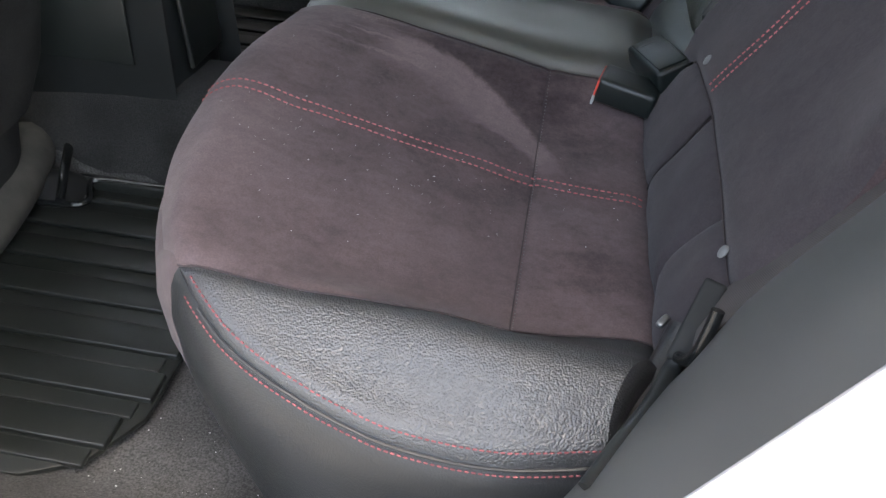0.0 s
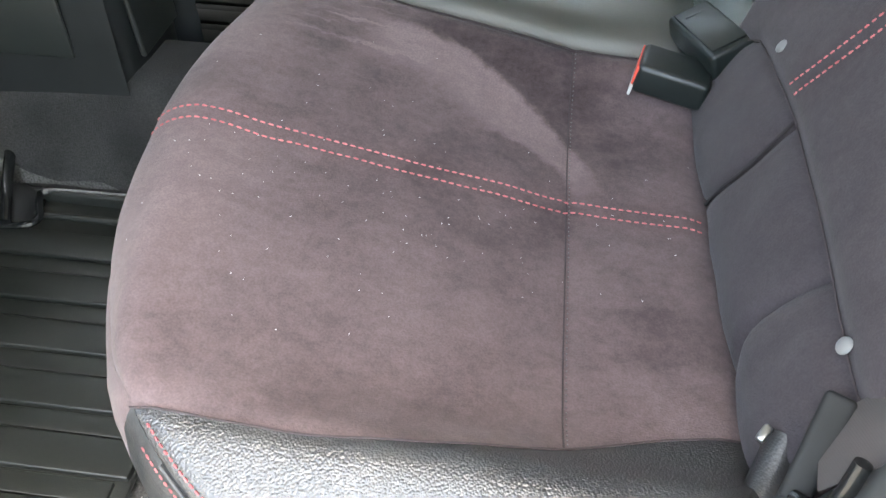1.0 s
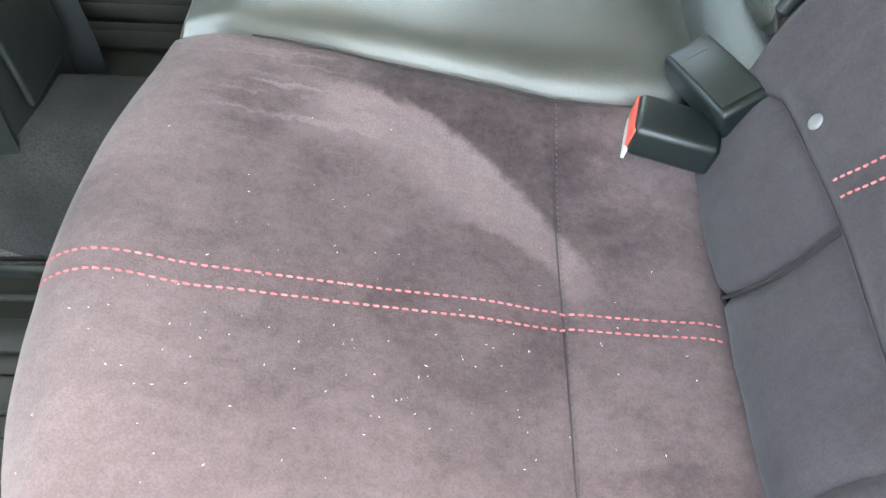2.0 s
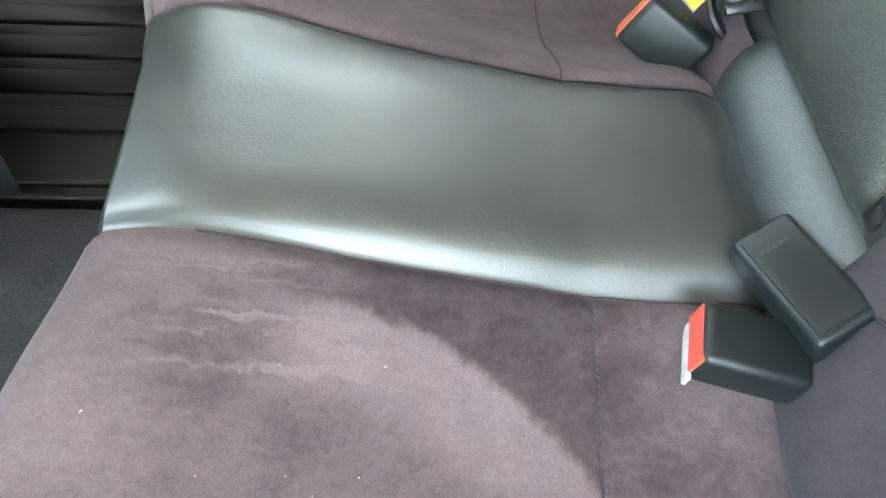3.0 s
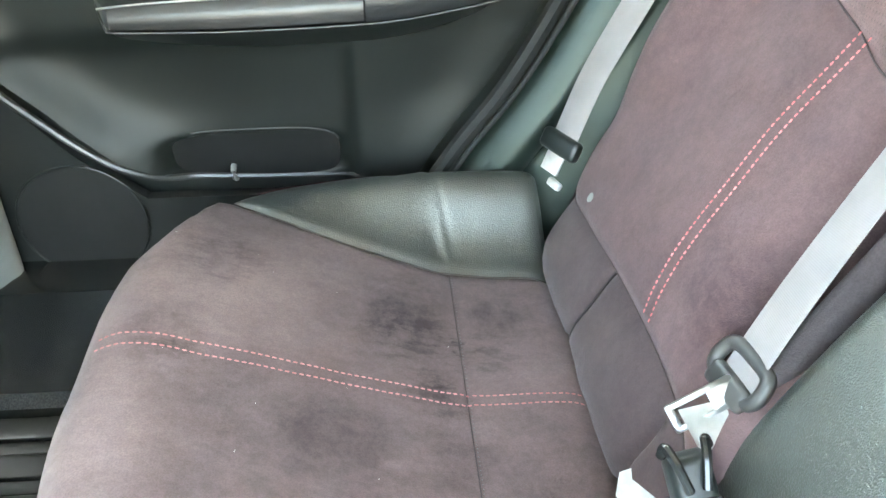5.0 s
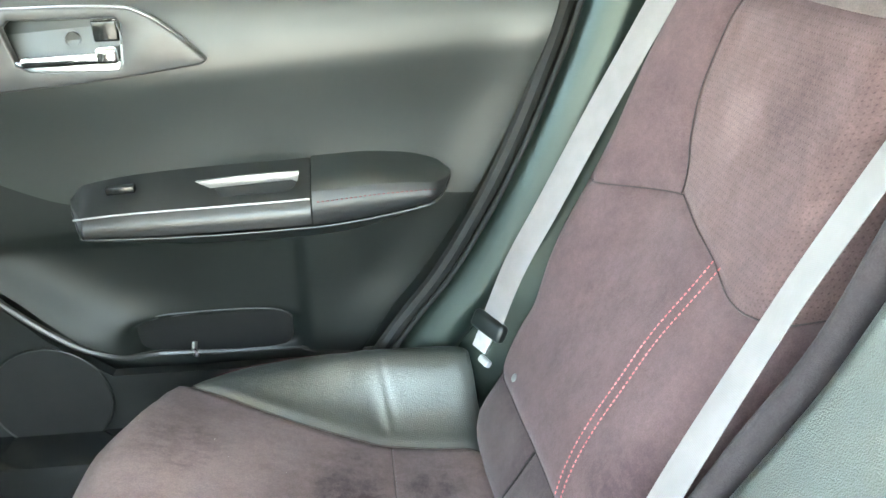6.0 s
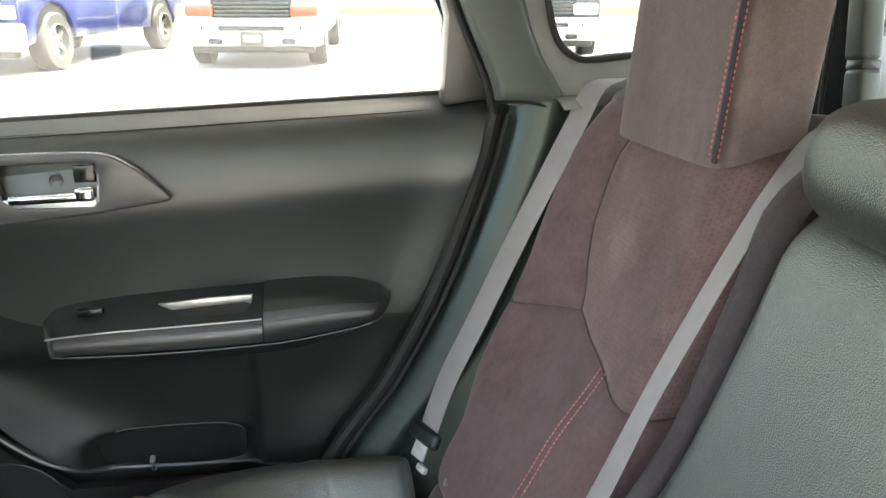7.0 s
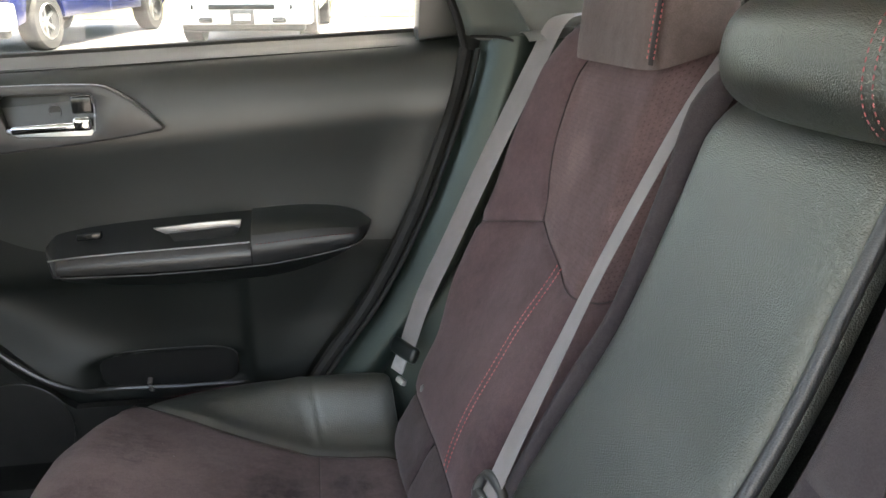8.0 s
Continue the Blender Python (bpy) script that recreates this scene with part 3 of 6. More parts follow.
def cushion_z(x, y, leather=False):
    t = -x / (0.37 * rear_cut(y) if x > 0 else lobe(y))
    z = front_t(t)
    k = max(0.0, min(1.0, t / 0.8))
    z += 0.008 * max(-1.0, min(1.0, y / 0.36)) * k * k * (3 - 2 * k)
    z -= 0.016 * k * k * max(0.0, min(1.0, (y - 0.44) / 0.14)) ** 2
    z += (middle_z(t) + 0.045 * (y - CENTRE) - z) * math.exp(-((y - CENTRE) / 0.155) ** 4)
    ay = abs(y)
    if y > 0:
        z += swell_far(x) * math.exp(-((ay - 0.655) / (0.052 if ay < 0.655 else 0.062)) ** 2)
        if ay > 0.565:
            for c, a, w in ((-0.004, 0.0055, 0.006), (-0.026, 0.0030, 0.005), (0.016, 0.0025, 0.005)):
                z -= a * math.exp(-((x - c + 0.30 * (ay - 0.56)) / w) ** 2) * min(1, (ay - 0.565) / 0.02)
    else:
        z += 1.1 * swell_near(x) * math.exp(-((ay - 0.622) / (0.044 if ay < 0.622 else 0.054)) ** 2)
    if y < 0:
        k = max(0.0, min(1.0, (ay - 0.60) / 0.065)) * max(0.0, min(1.0, (0.04 - x) / 0.12))
        z -= 0.016 * k * k * (3 - 2 * k)
    g = rim_gap(x, y)
    tip = TIP[-1 if y < 0 else 1]
    side = max(0.0, min(1.0, (tip + 0.16 - t) / 0.16))
    side = side * side * (3 - 2 * side)
    r = 0.062 * (1 - side) + 0.011 * side
    if x > 0.05:
        r = 0.011
    if g < r:
        z -= r * (1 - math.sqrt(max(0, 1 - (1 - g / r) ** 2)))
    # tucks along the seams
    for s in (outer_seam(x, -1 if y < 0 else 1), ):
        if t < tip:
            z -= (0.006 if y > 0 else 0.0015) * math.exp(-((ay - s) / 0.007) ** 2)
    z -= 0.007 * math.exp(-((abs(y - CENTRE) - inner_seam(x, 1 if y > CENTRE else -1)) / 0.008) ** 2)
    # the leather seat swells up from its near seam
    d = y - CENTRE + inner_seam(x, -1)
    if d > 0:
        z += 0.008 * (1 - math.exp(-(d / 0.020) ** 2)) * math.exp(-(max(0.0, y + 0.02) / 0.075) ** 2) * max(0.0, min(1.0, (x + 0.30) / 0.12))
    z -= 0.0018 * math.exp(-(x / 0.004) ** 2) * (abs(y - CENTRE) > inner_seam(x, 1 if y > CENTRE else -1)) * (ay < outer_seam(x, -1 if y < 0 else 1))
    z -= 0.010 * max(0, (x - 0.095) / 0.03) ** 2
    z += 0.0022 * noise.noise((x * 11, y * 11, 0.3)) + 0.0008 * noise.noise((x * 34, y * 34, 1.3))
    return z


def cushion_point(x, y, up=0.0):
    return Vector((x, y, cushion_z(x, y) + up))


bench = thing("rear_bench_cushion", "dark purple suede and black leather rear bench cushion with red stitching", "car seat", at=(0, 0, 0.30))


def under(ob, thing_ob):
    ob.parent = thing_ob
    ob.matrix_parent_inverse = Matrix.Translation(-thing_ob.location)
    return ob


def skirt(border, normals, label, mat, name, steps=((0, 0), (0.0042, -0.0052), (0.0085, -0.016), (0.012, -0.045), (0.008, -0.095), (-0.006, -0.16), (-0.025, -0.235))):
    rows = []
    for out, dz in steps:
        rows.append([p + n * out + Vector((0, 0, dz)) for p, n in zip(border, normals)])
    return under(part(name, sheet(rows), mat, label=label), bench)


def border_of(pts):
    ps = [cushion_point(x, y) for x, y in pts]
    ns = []
    for i in range(len(pts)):
        a, b = Vector(pts[max(i - 1, 0)]), Vector(pts[min(i + 1, len(pts) - 1)])
        d = (b - a).normalized()
        n = Vector((d.y, -d.x, 0))
        if n.dot(Vector((pts[i][0] - 0.0, pts[i][1] * 0.4, 0))) < 0:
            n = -n
        ns.append(n)
    return ps, ns


T_FRONT = [0, 0.008, 0.02, 0.04] + [0.07 + 0.045 * k for k in range(15)] + [0.735, 0.77, 0.8, 0.83, 0.86, 0.885, 0.91, 0.93, 0.95, 0.965, 0.978, 0.988, 0.995, 1.0]
T_BACK = [-0.34, -0.325, -0.31, -0.29, -0.26, -0.22, -0.18, -0.14, -0.10, -0.06, -0.035, -0.018, -0.008, 0]


def panel_rows(ts, y_from, y_to, n):
    rows = []
    for t in ts:
        row = []
        for k in spaced(0, 1, n, 0.8):
            y = 0.0
            x = -t * 0.36
            for _ in range(6):
                y = y_from(x, t) + (y_to(x, t) - y_from(x, t)) * k
                x = cushion_xy(t, y)
            row.append(cushion_point(x, y))
        rows.append(row)
    return rows


SPLAY = {-1: curve_of([-0.34, -0.26, -0.2, -0.15, -0.1, -0.05, 0, 0.12], [0.021, 0.022, 0.0175, 0.012, 0.006, 0.0015, 0, 0]), 1: curve_of([-0.34, -0.2, 0, 0.12], [0.004, 0.002, 0, 0])}
for sg in (-1, 1):
    inner = lambda x, t, sg=sg: CENTRE + sg * inner_seam(x, sg)
    outer = lambda x, t, sg=sg: sg * (min(outer_seam(x, sg), half_w(t, sg)) if t < TIP[sg] else half_w(t, sg))
    edge = lambda x, t, sg=sg: sg * half_w(t, sg)
    under(part("suede_panel", sheet(panel_rows(T_FRONT, inner, outer, 44)), SUEDE, label="brushed purple-brown suede seat panel"), bench)
    under(part("rear_panel", sheet(panel_rows(T_BACK, inner, outer, 40)), SUEDE, label="narrow purple-brown suede strip behind a seam"), bench)
    under(part("leather_bolster", sheet(panel_rows(T_BACK[:-1] + [t for t in T_FRONT if t < TIP[sg] + 0.01], outer, edge, 18)), LEATHER_NEAR if sg < 0 else LEATHER,
               label="grained black leather side bolster"), bench)
    # front skirt of suede, side skirt of leather
    pts = [(cushion_xy(t, sg * half_w(t, sg)), sg * half_w(t, sg)) for t in np.linspace(TIP[sg], 1, 40)]
    y1 = CENTRE + sg * inner_seam(-0.32, sg)
    pts += [(cushion_xy(1.0, y), y) for y in np.linspace(sg * half_w(1.0, sg), y1, 30)[1:]]
    skirt(*border_of(pts), "", SUEDE, "front_face")
    pts = [(cushion_xy(t, sg * half_w(t, sg)), sg * half_w(t, sg)) for t in np.linspace(-0.34, TIP[sg], 60)]
    b, n = border_of(pts)
    n = [Vector((v.x, v.y, 0)) if v.y * sg > 0 else -v for v in n]
    skirt(b, n, "smooth black leather side of the cushion", LEATHER_SIDE if sg < 0 else LEATHER, "side_face")
    ends = [cushion_point(cushion_xy(-0.34, y), y) for y in np.linspace(sg * half_w(-0.34, sg), sg * (outer_seam(0.13, sg) - 0.02), 20)]
    under(part("rear_face", sheet([[p + Vector((d, 0, -h)) for p in ends] for d, h in ((0, 0), (0.006, 0.006), (0.009, 0.02), (0.008, 0.06), (0.0, 0.16))]), LEATHER_NEAR if sg < 0 else LEATHER), bench)
    # piping between the bolster and the side, with a stitch row on each side
    pipe = [p + q * 0.0018 + Vector((0, 0, -0.0016)) for p, q in zip(b, n)]
    under(part("piping", tube(pipe[:-4], 0.0016, 8), LEATHER_SIDE if sg < 0 else RUBBER_SEAL, label="dull black piping"), bench)
    pa = [p - q * (0.0030 if sg < 0 else 0.0036) for p, q in zip(b, n)]
    pa = [Vector((p.x, p.y, cushion_z(p.x, p.y) + 0.0018)) for p in pa[:-2 if sg < 0 else -5]]
    under(part("stitching", stitches(pa, 0.0047, 0.0037, 0.0008, (0, 0, 1)), DULL_THREAD if sg < 0 else DARK_THREAD, label="red thread stitching"), bench)
    pb = [p + q * (0.0046 if sg < 0 else 0.0062) + Vector((0, 0, -0.0044 if sg < 0 else -0.0056)) for p, q in zip(b[:-2], n)]
    under(part("stitching", stitches(pb, 0.0047, 0.0037, 0.0008, lambda c, sg=sg: (0, sg * 0.9, 0.4)), DULL_THREAD if sg < 0 else DARK_THREAD, label="red thread stitching"), bench)
    # twin red stitch rows down the middle of the seat
    for off in (-0.0075, 0.0075):
        path = [cushion_point(x, sg * (0.331 + SPLAY[sg](x)) + off * (1 if x < 0.001 else 0.85), 0.0008) for x in np.linspace(-0.334, 0.114, 140)]
        under(part("stitching", stitches(path, 0.0066, 0.0049, 0.0010, (0, 0, 1)), THREAD if sg < 0 else PALE_THREAD, label="red thread stitching"), bench)
under(part("base", box((0.36, 1.26, 0.20), pose(-0.02, 0, 0.40), 0.02, 2), CLOTH, label="black base under the cushion"), bench)
# dark sewn seams
for sg in (-1, 1):
    y0, y1 = CENTRE + sg * (inner_seam(0, sg) + 0.004), sg * (outer_seam(0, sg) - 0.002)
    under(part("seam", tube([cushion_point(0.0, y, 0.0006) for y in np.linspace(y0, y1, 50)], 0.0006, 6), SEAM), bench)
    under(part("seam", stitches([cushion_point(0.0022, y, 0.0012) for y in np.linspace(y0, y1, 50)], 0.0052, 0.0022, 0.0005, (0, 0, 1)), GREYTRIM, label="fine grey stitching"), bench)
    under(part("seam", tube([cushion_point(x, sg * outer_seam(x, sg), 0.0014) for x in np.linspace(-0.246 if sg < 0 else -0.258, 0.118, 70)], 0.0007, 6), SEAM), bench)
    under(part("seam", tube([cushion_point(x, CENTRE + sg * (inner_seam(x, sg) + 0.001), 0.0014) for x in np.linspace(-0.245, 0.118, 70)], 0.0008, 6), SEAM), bench)
under(part("centre_panel", sheet(panel_rows(T_BACK[:-1] + T_FRONT, lambda x, t: CENTRE - inner_seam(x, -1), lambda x, t: CENTRE + inner_seam(x, 1), 30)), LEATHER_SMOOTH,
           label="smooth black leather middle seat"), bench)
pts = [(cushion_xy(1.0, y), y) for y in np.linspace(CENTRE - inner_seam(-0.32, -1), CENTRE + inner_seam(-0.32, 1), 24)]
skirt(*border_of(pts), "", LEATHER_SMOOTH, "centre_face")

# ---- rear seat backs ----
back_x = curve_of([0.50, 0.55, 0.585, 0.615, 0.64, 0.72, 0.80, 0.89, 1.0, 1.09, 1.14], [0.112, 0.127, 0.141, 0.150, 0.157, 0.200, 0.248, 0.302, 0.342, 0.370, 0.388])


wing = curve_of([0.5, 0.68, 0.80, 0.90, 1.0, 1.09, 1.15], [0.0, 0.0, 0.75, 1.0, 1.0, 0.75, 0.45])


def back_point(y, z, sg, up=0.0):
    """The suede back's surface on one side of the car; y runs outwards from the middle."""
    a = y
    x = back_x(z)
    e = max(0.0, (a - 0.555) / 0.045)
    x += 0.016 * min(1.0, e) ** 2
    k = max(0.0, min(1.0, (a - 0.46) / 0.13))
    x -= 0.046 * k * k * (3 - 2 * k) * wing(z)
    if sg > 0:
        k = max(0.0, min(1.0, (0.265 - a) / 0.055))
        x += (0.024 + 0.03 * max(0, min(1, (z - 0.85) / 0.2))) * k * k * (3 - 2 * k) * max(0, min(1, (z - 0.64) / 0.08))
    if z > 1.09:
        x += 0.6 * (z - 1.09) ** 1.4
    x -= 0.003 * math.exp(-((a - 0.35) / 0.16) ** 4) * max(0, min(1, (z - 0.62) / 0.1))
    x += 0.0018 * noise.noise((y * 12 * sg, z * 12, 4))
    return Vector((x - up, sg * a, z + up * 0.5))


row_y = curve_of([0.60, 0.64, 0.665, 0.70, 0.75, 0.80, 0.83, 0.865, 0.90], [0.296, 0.304, 0.313, 0.321, 0.326, 0.330, 0.329, 0.326, 0.320])


def far_back(sg):
    name = "split_bench_seat"
    ob = thing(name, "dark purple suede rear seat back with a perforated upper panel" if sg > 0 else "dark suede outer seat back beside the open doorway", "car seat", "rear seat backs",
               at=(0.2, sg * 0.36, 0.5))

    def put(o):
        o.parent = ob
        o.matrix_parent_inverse = Matrix.Translation(-ob.location)
        return o
    in_y = 0.128 if sg > 0 else 0.136
    out_y = 0.615 if sg > 0 else 0.582
    seam_y = curve_of([0.86, 0.908, 0.961, 1.018, 1.069, 1.105, 1.13, 1.15], [0.443, 0.448, 0.480, 0.495, 0.497, 0.490, 0.474, 0.452])
    in_seam = curve_of([0.86, 0.90, 1.0, 1.15], [0.205, 0.200, 0.180, 0.175])
    low = curve_of([0.1, 0.2, 0.235, 0.28, 0.34, 0.40, 0.443], [0.90, 0.893, 0.872, 0.869, 0.884, 0.897, 0.908])
    base = curve_of([0.1, 0.16, 0.2, 0.3, 0.4, 0.5, 0.60], [0.596, 0.604, 0.624, 0.631, 0.628, 0.618, 0.610])

    t_line = lambda y: 0.908 - 0.040 * max(0, y - 0.443) / 0.17

    def grid(y0, y1, z0, z1, n, m):
        """Panel between two side lines (of z) and two level lines (of y), tucked in at its rim."""
        rows = []
        for v in spaced(0, 1, m, 0.8):
            row = []
            for u in spaced(0, 1, n, 0.8):
                y = y0(0.9) + (y1(0.9) - y0(0.9)) * u
                z = z0(y) + (z1(y) - z0(y)) * v
                for _ in range(3):
                    y = y0(z) + (y1(z) - y0(z)) * u
                    z = z0(y) + (z1(y) - z0(y)) * v
                d = min(u * (y1(z) - y0(z)), (1 - u) * (y1(z) - y0(z)), v * (z1(y) - z0(y)), (1 - v) * (z1(y) - z0(y)))
                row.append(back_point(y, z, sg, 0.0035 - 0.0045 * math.exp(-(d / 0.007) ** 2)))
            rows.append(row)
        return rows
    c = lambda v: (lambda q: v)
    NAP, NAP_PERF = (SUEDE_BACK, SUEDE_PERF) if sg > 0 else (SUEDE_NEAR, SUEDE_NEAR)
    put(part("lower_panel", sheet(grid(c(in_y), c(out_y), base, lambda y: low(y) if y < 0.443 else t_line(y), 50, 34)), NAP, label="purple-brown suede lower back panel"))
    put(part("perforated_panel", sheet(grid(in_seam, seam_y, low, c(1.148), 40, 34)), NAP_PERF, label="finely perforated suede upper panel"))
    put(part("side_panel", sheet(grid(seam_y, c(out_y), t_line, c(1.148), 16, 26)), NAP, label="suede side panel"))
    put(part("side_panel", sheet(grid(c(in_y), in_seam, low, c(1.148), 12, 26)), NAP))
    # the fold at the foot of the back: three tucked pieces
    cuts = (0.228, 0.425) if sg > 0 else (0.302, 0.482)
    tilt = (-0.006, -0.026) if sg > 0 else (0.026, -0.010)
    fold_shift = lambda q, v: tilt[q] * (v - 0.4) + (0.010 if sg > 0 else 0.017) * math.sin(math.pi * v) * (1 if tilt[q] > 0 else -1)
    for k, (a, b) in enumerate(((in_y - (0.075 if sg > 0 else 0.030), cuts[0]), (cuts[0], cuts[1]), (cuts[1], out_y - 0.002))):
        rows = []
        for v in spaced(0, 1, 16, 0.7):
            row = []
            for u in spaced(0, 1, 16, 0.8):
                y0 = a + (0.0 if k == 0 else (fold_shift(0, v) if k == 1 else fold_shift(1, v)))
                y1 = b + (0.0 if k == 2 else (fold_shift(0, v) if k == 0 else fold_shift(1, v)))
                y = y0 + (y1 - y0) * u
                z = 0.512 + (base(y) - 0.512) * v
                d = min(u, 1 - u) * (y1 - y0)
                dv = min(v, 1 - v) * 0.1
                bulge = 0.014 * math.sin(math.pi * v) ** 0.8 + 0.004 * math.sin(math.pi * u) - 0.007 * math.exp(-(d / 0.005) ** 2) - 0.004 * math.exp(-(dv / 0.006) ** 2) + 0.0025 * noise.noise((y * 22, z * 30, 9))
                p = back_point(y, z, sg, 0.0)
                row.append(Vector((p.x - bulge + 0.006, p.y, p.z)))
            rows.append(row)
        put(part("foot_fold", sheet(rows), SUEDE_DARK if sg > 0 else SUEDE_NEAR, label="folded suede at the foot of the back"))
    # a dark tube in the crease paints the shade between the folds
    for q in ((1, ) if sg > 0 else (0, )):
        line = []
        for v in np.linspace(0.04, 0.98, 26):
            y = cuts[q] + fold_shift(q, v)
            p = back_point(y, 0.512 + (base(y) - 0.512) * v, sg)
            line.append(Vector((p.x - 0.014 * math.sin(math.pi * v) ** 0.8 + (0.0105 if sg > 0 else 0.0080), p.y, p.z)))
        put(part("crease", tube(line, 0.0016, 6), CREASE, label="dark tube laid between the folds for the crease's shade"))
    # flanks, top and rear
    rim = [(out_y, 0.52)] + [(out_y, z) for z in np.linspace(0.56, 1.148, 24)] + [(y, 1.148) for y in np.linspace(0.58, in_y, 24)]
    rows = [[back_point(y, z, sg, -0.001) for y, z in rim]]
    for d, q in ((0.02, 0.006), (0.05, 0.008), (0.09, 0.004)):
        rows.append([back_point(y, z, sg) + Vector((d, sg * (q if y > out_y - 0.005 else 0), 0.012 * (d < 0.06) if z > 1.14 else 0)) for y, z in rim])
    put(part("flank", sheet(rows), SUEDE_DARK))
    rows = [[Vector((back_x(z) + 0.09, sg * y, z)) for y in (in_y, 0.35, out_y)] for z in np.linspace(0.52, 1.148, 8)]
    put(part("back_board", sheet(rows), CLOTH, label="black carpeted rear of the seat back"))
    # dark sewn seams between the panels
    lines = [[(y, low(y)) for y in np.linspace(0.20, 0.443, 30)], [(seam_y(z), z) for z in np.linspace(0.908, 1.146, 30)], [(y, t_line(y)) for y in np.linspace(0.443, out_y - 0.004, 12)],
             [(in_seam(z), z) for z in np.linspace(0.90, 1.146, 30)], [(y, base(y)) for y in np.linspace(in_y, out_y - 0.004, 30)]]
    for line in lines:
        put(part("seam", tube([back_point(y, z, sg, 0.0002) for y, z in line], 0.0008, 6), SEAM))
    # twin stitch rows and snap buttons
    for off in (-0.007, 0.007):
        path = [back_point(row_y(z) + off, z, sg, 0.0042) for z in np.linspace(0.640, 0.886, 70)]
        put(part("stitching", stitches(path, 0.0056, 0.0042, 0.0010, (-0.86, 0, 0.5)), THREAD, label="red thread stitching"))
    for y, z in ((0.519, 0.642), ) if sg > 0 else ((0.533, 0.618), (0.247, 0.645)):
        p = back_point(y, z, sg, 0.004)
        b = bmesh.new()
        bmesh.ops.create_uvsphere(b, u_segments=16, v_segments=8, radius=0.0058)
        bmesh.ops.transform(b, matrix=Matrix.Translation(p) @ Euler((0, radians(-60), 0)).to_matrix().to_4x4() @ Matrix.Diagonal((1, 1, 0.35, 1)), verts=b.verts)
        put(part("button", b, GREY_BUTTON, label="grey snap button"))
    return ob


GREY_BUTTON = material("button_grey", (0.18, 0.18, 0.18), 0.45, scale=60)
far_back(1)
far_back(-1)

# the leather middle back, with its padded foot
middle = thing("armrest_seat_back", "black grained leather middle seat back, a folding armrest", "car seat", "rear seat backs", at=(0.2, CENTRE, 0.5))


def mid(o):
    o.parent = middle
    o.matrix_parent_inverse = Matrix.Translation(-middle.location)
    return o


def middle_point(u, v):
    """u from -1 to 1 across, v from 0 to 1 up the middle back."""
    z = 0.598 + 0.525 * v
    w = 0.131 - 0.005 * v
    e = abs(u)
    edge = 0.030 * (1 - math.sqrt(max(0, 1 - max(0, (e - 0.80) / 0.20) ** 2)))
    top = 0.05 * max(0, (v - 0.88) / 0.12) ** 2 + 0.03 * max(0, (0.06 - v) / 0.06) ** 2
    x = back_x(z) - 0.016 * math.sin(math.pi * min(1, 0.02 + 0.97 * v)) ** 0.8 + 0.006 + edge + top
    return Vector((x + 0.002 * noise.noise((u * 2, v * 6, 7)), 0.019 + 0.006 * v + u * w, z))


us = [-1, -0.99, -0.97, -0.94, -0.9, -0.84, -0.77, -0.68, -0.55, -0.4, -0.2, 0, 0.2, 0.4, 0.55, 0.68, 0.77, 0.84, 0.9, 0.94, 0.97, 0.99, 1]
mid(part("pad", sheet([[middle_point(u, v) for u in us] for v in spaced(0, 1, 40, 0.6)]), LEATHER_PAD, label="grained black leather pad"))
rows = []
for v in spaced(0, 1, 18, 0.4):
    a = math.pi * (0.05 + 0.85 * v)
    rows.append([Vector((0.158 - 0.052 * math.sin(a) + 0.03 * v + 0.012 * abs(u) ** 6, CENTRE + u * 0.113, 0.562 - 0.045 * math.cos(a) + 0.01)) for u in us])
mid(part("foot_roll", sheet(rows), LEATHER, label="padded black leather roll at the foot"))
mid(part("gusset", sheet([[Vector((back_x(z) + 0.014, y, z)) for y in np.linspace(-0.15, 0.15, 8)] for z in np.linspace(0.50, 0.66, 8)]), LEATHER_SMOOTH, label="black leather behind the roll"))
pipe = [middle_point(-1.02, v) + Vector((-0.022, 0, 0)) for v in np.linspace(0.02, 0.98, 30)]
mid(part("piping", tube(pipe, 0.0060, 10), LEATHER_SIDE, label="thick black leather piping"))
rows = []
for z in np.linspace(0.615, 1.125, 30):
    rows.append([Vector((back_x(z) + 0.024 - (0.020 + 0.010 * max(0.0, min(1.0, (z - 0.70) / 0.12))) * math.sin(a) ** 0.8 + 0.02 * max(0, (z - 1.08) / 0.045) ** 2, 0.167 + 0.010 * (z - 0.6) - 0.014 * math.cos(a) + 0.0015 * noise.noise((z * 14, a, 3)), z)) for a in np.linspace(0, math.pi, 16)])
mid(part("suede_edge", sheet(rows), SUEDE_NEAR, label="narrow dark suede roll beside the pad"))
mid(part("back_board", sheet([[Vector((back_x(z) + 0.09, y, z)) for y in (-0.15, 0.128)] for z in np.linspace(0.52, 1.12, 6)]), CLOTH))
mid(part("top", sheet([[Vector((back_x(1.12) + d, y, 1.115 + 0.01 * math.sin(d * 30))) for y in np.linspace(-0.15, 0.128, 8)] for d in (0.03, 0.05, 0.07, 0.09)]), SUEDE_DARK))


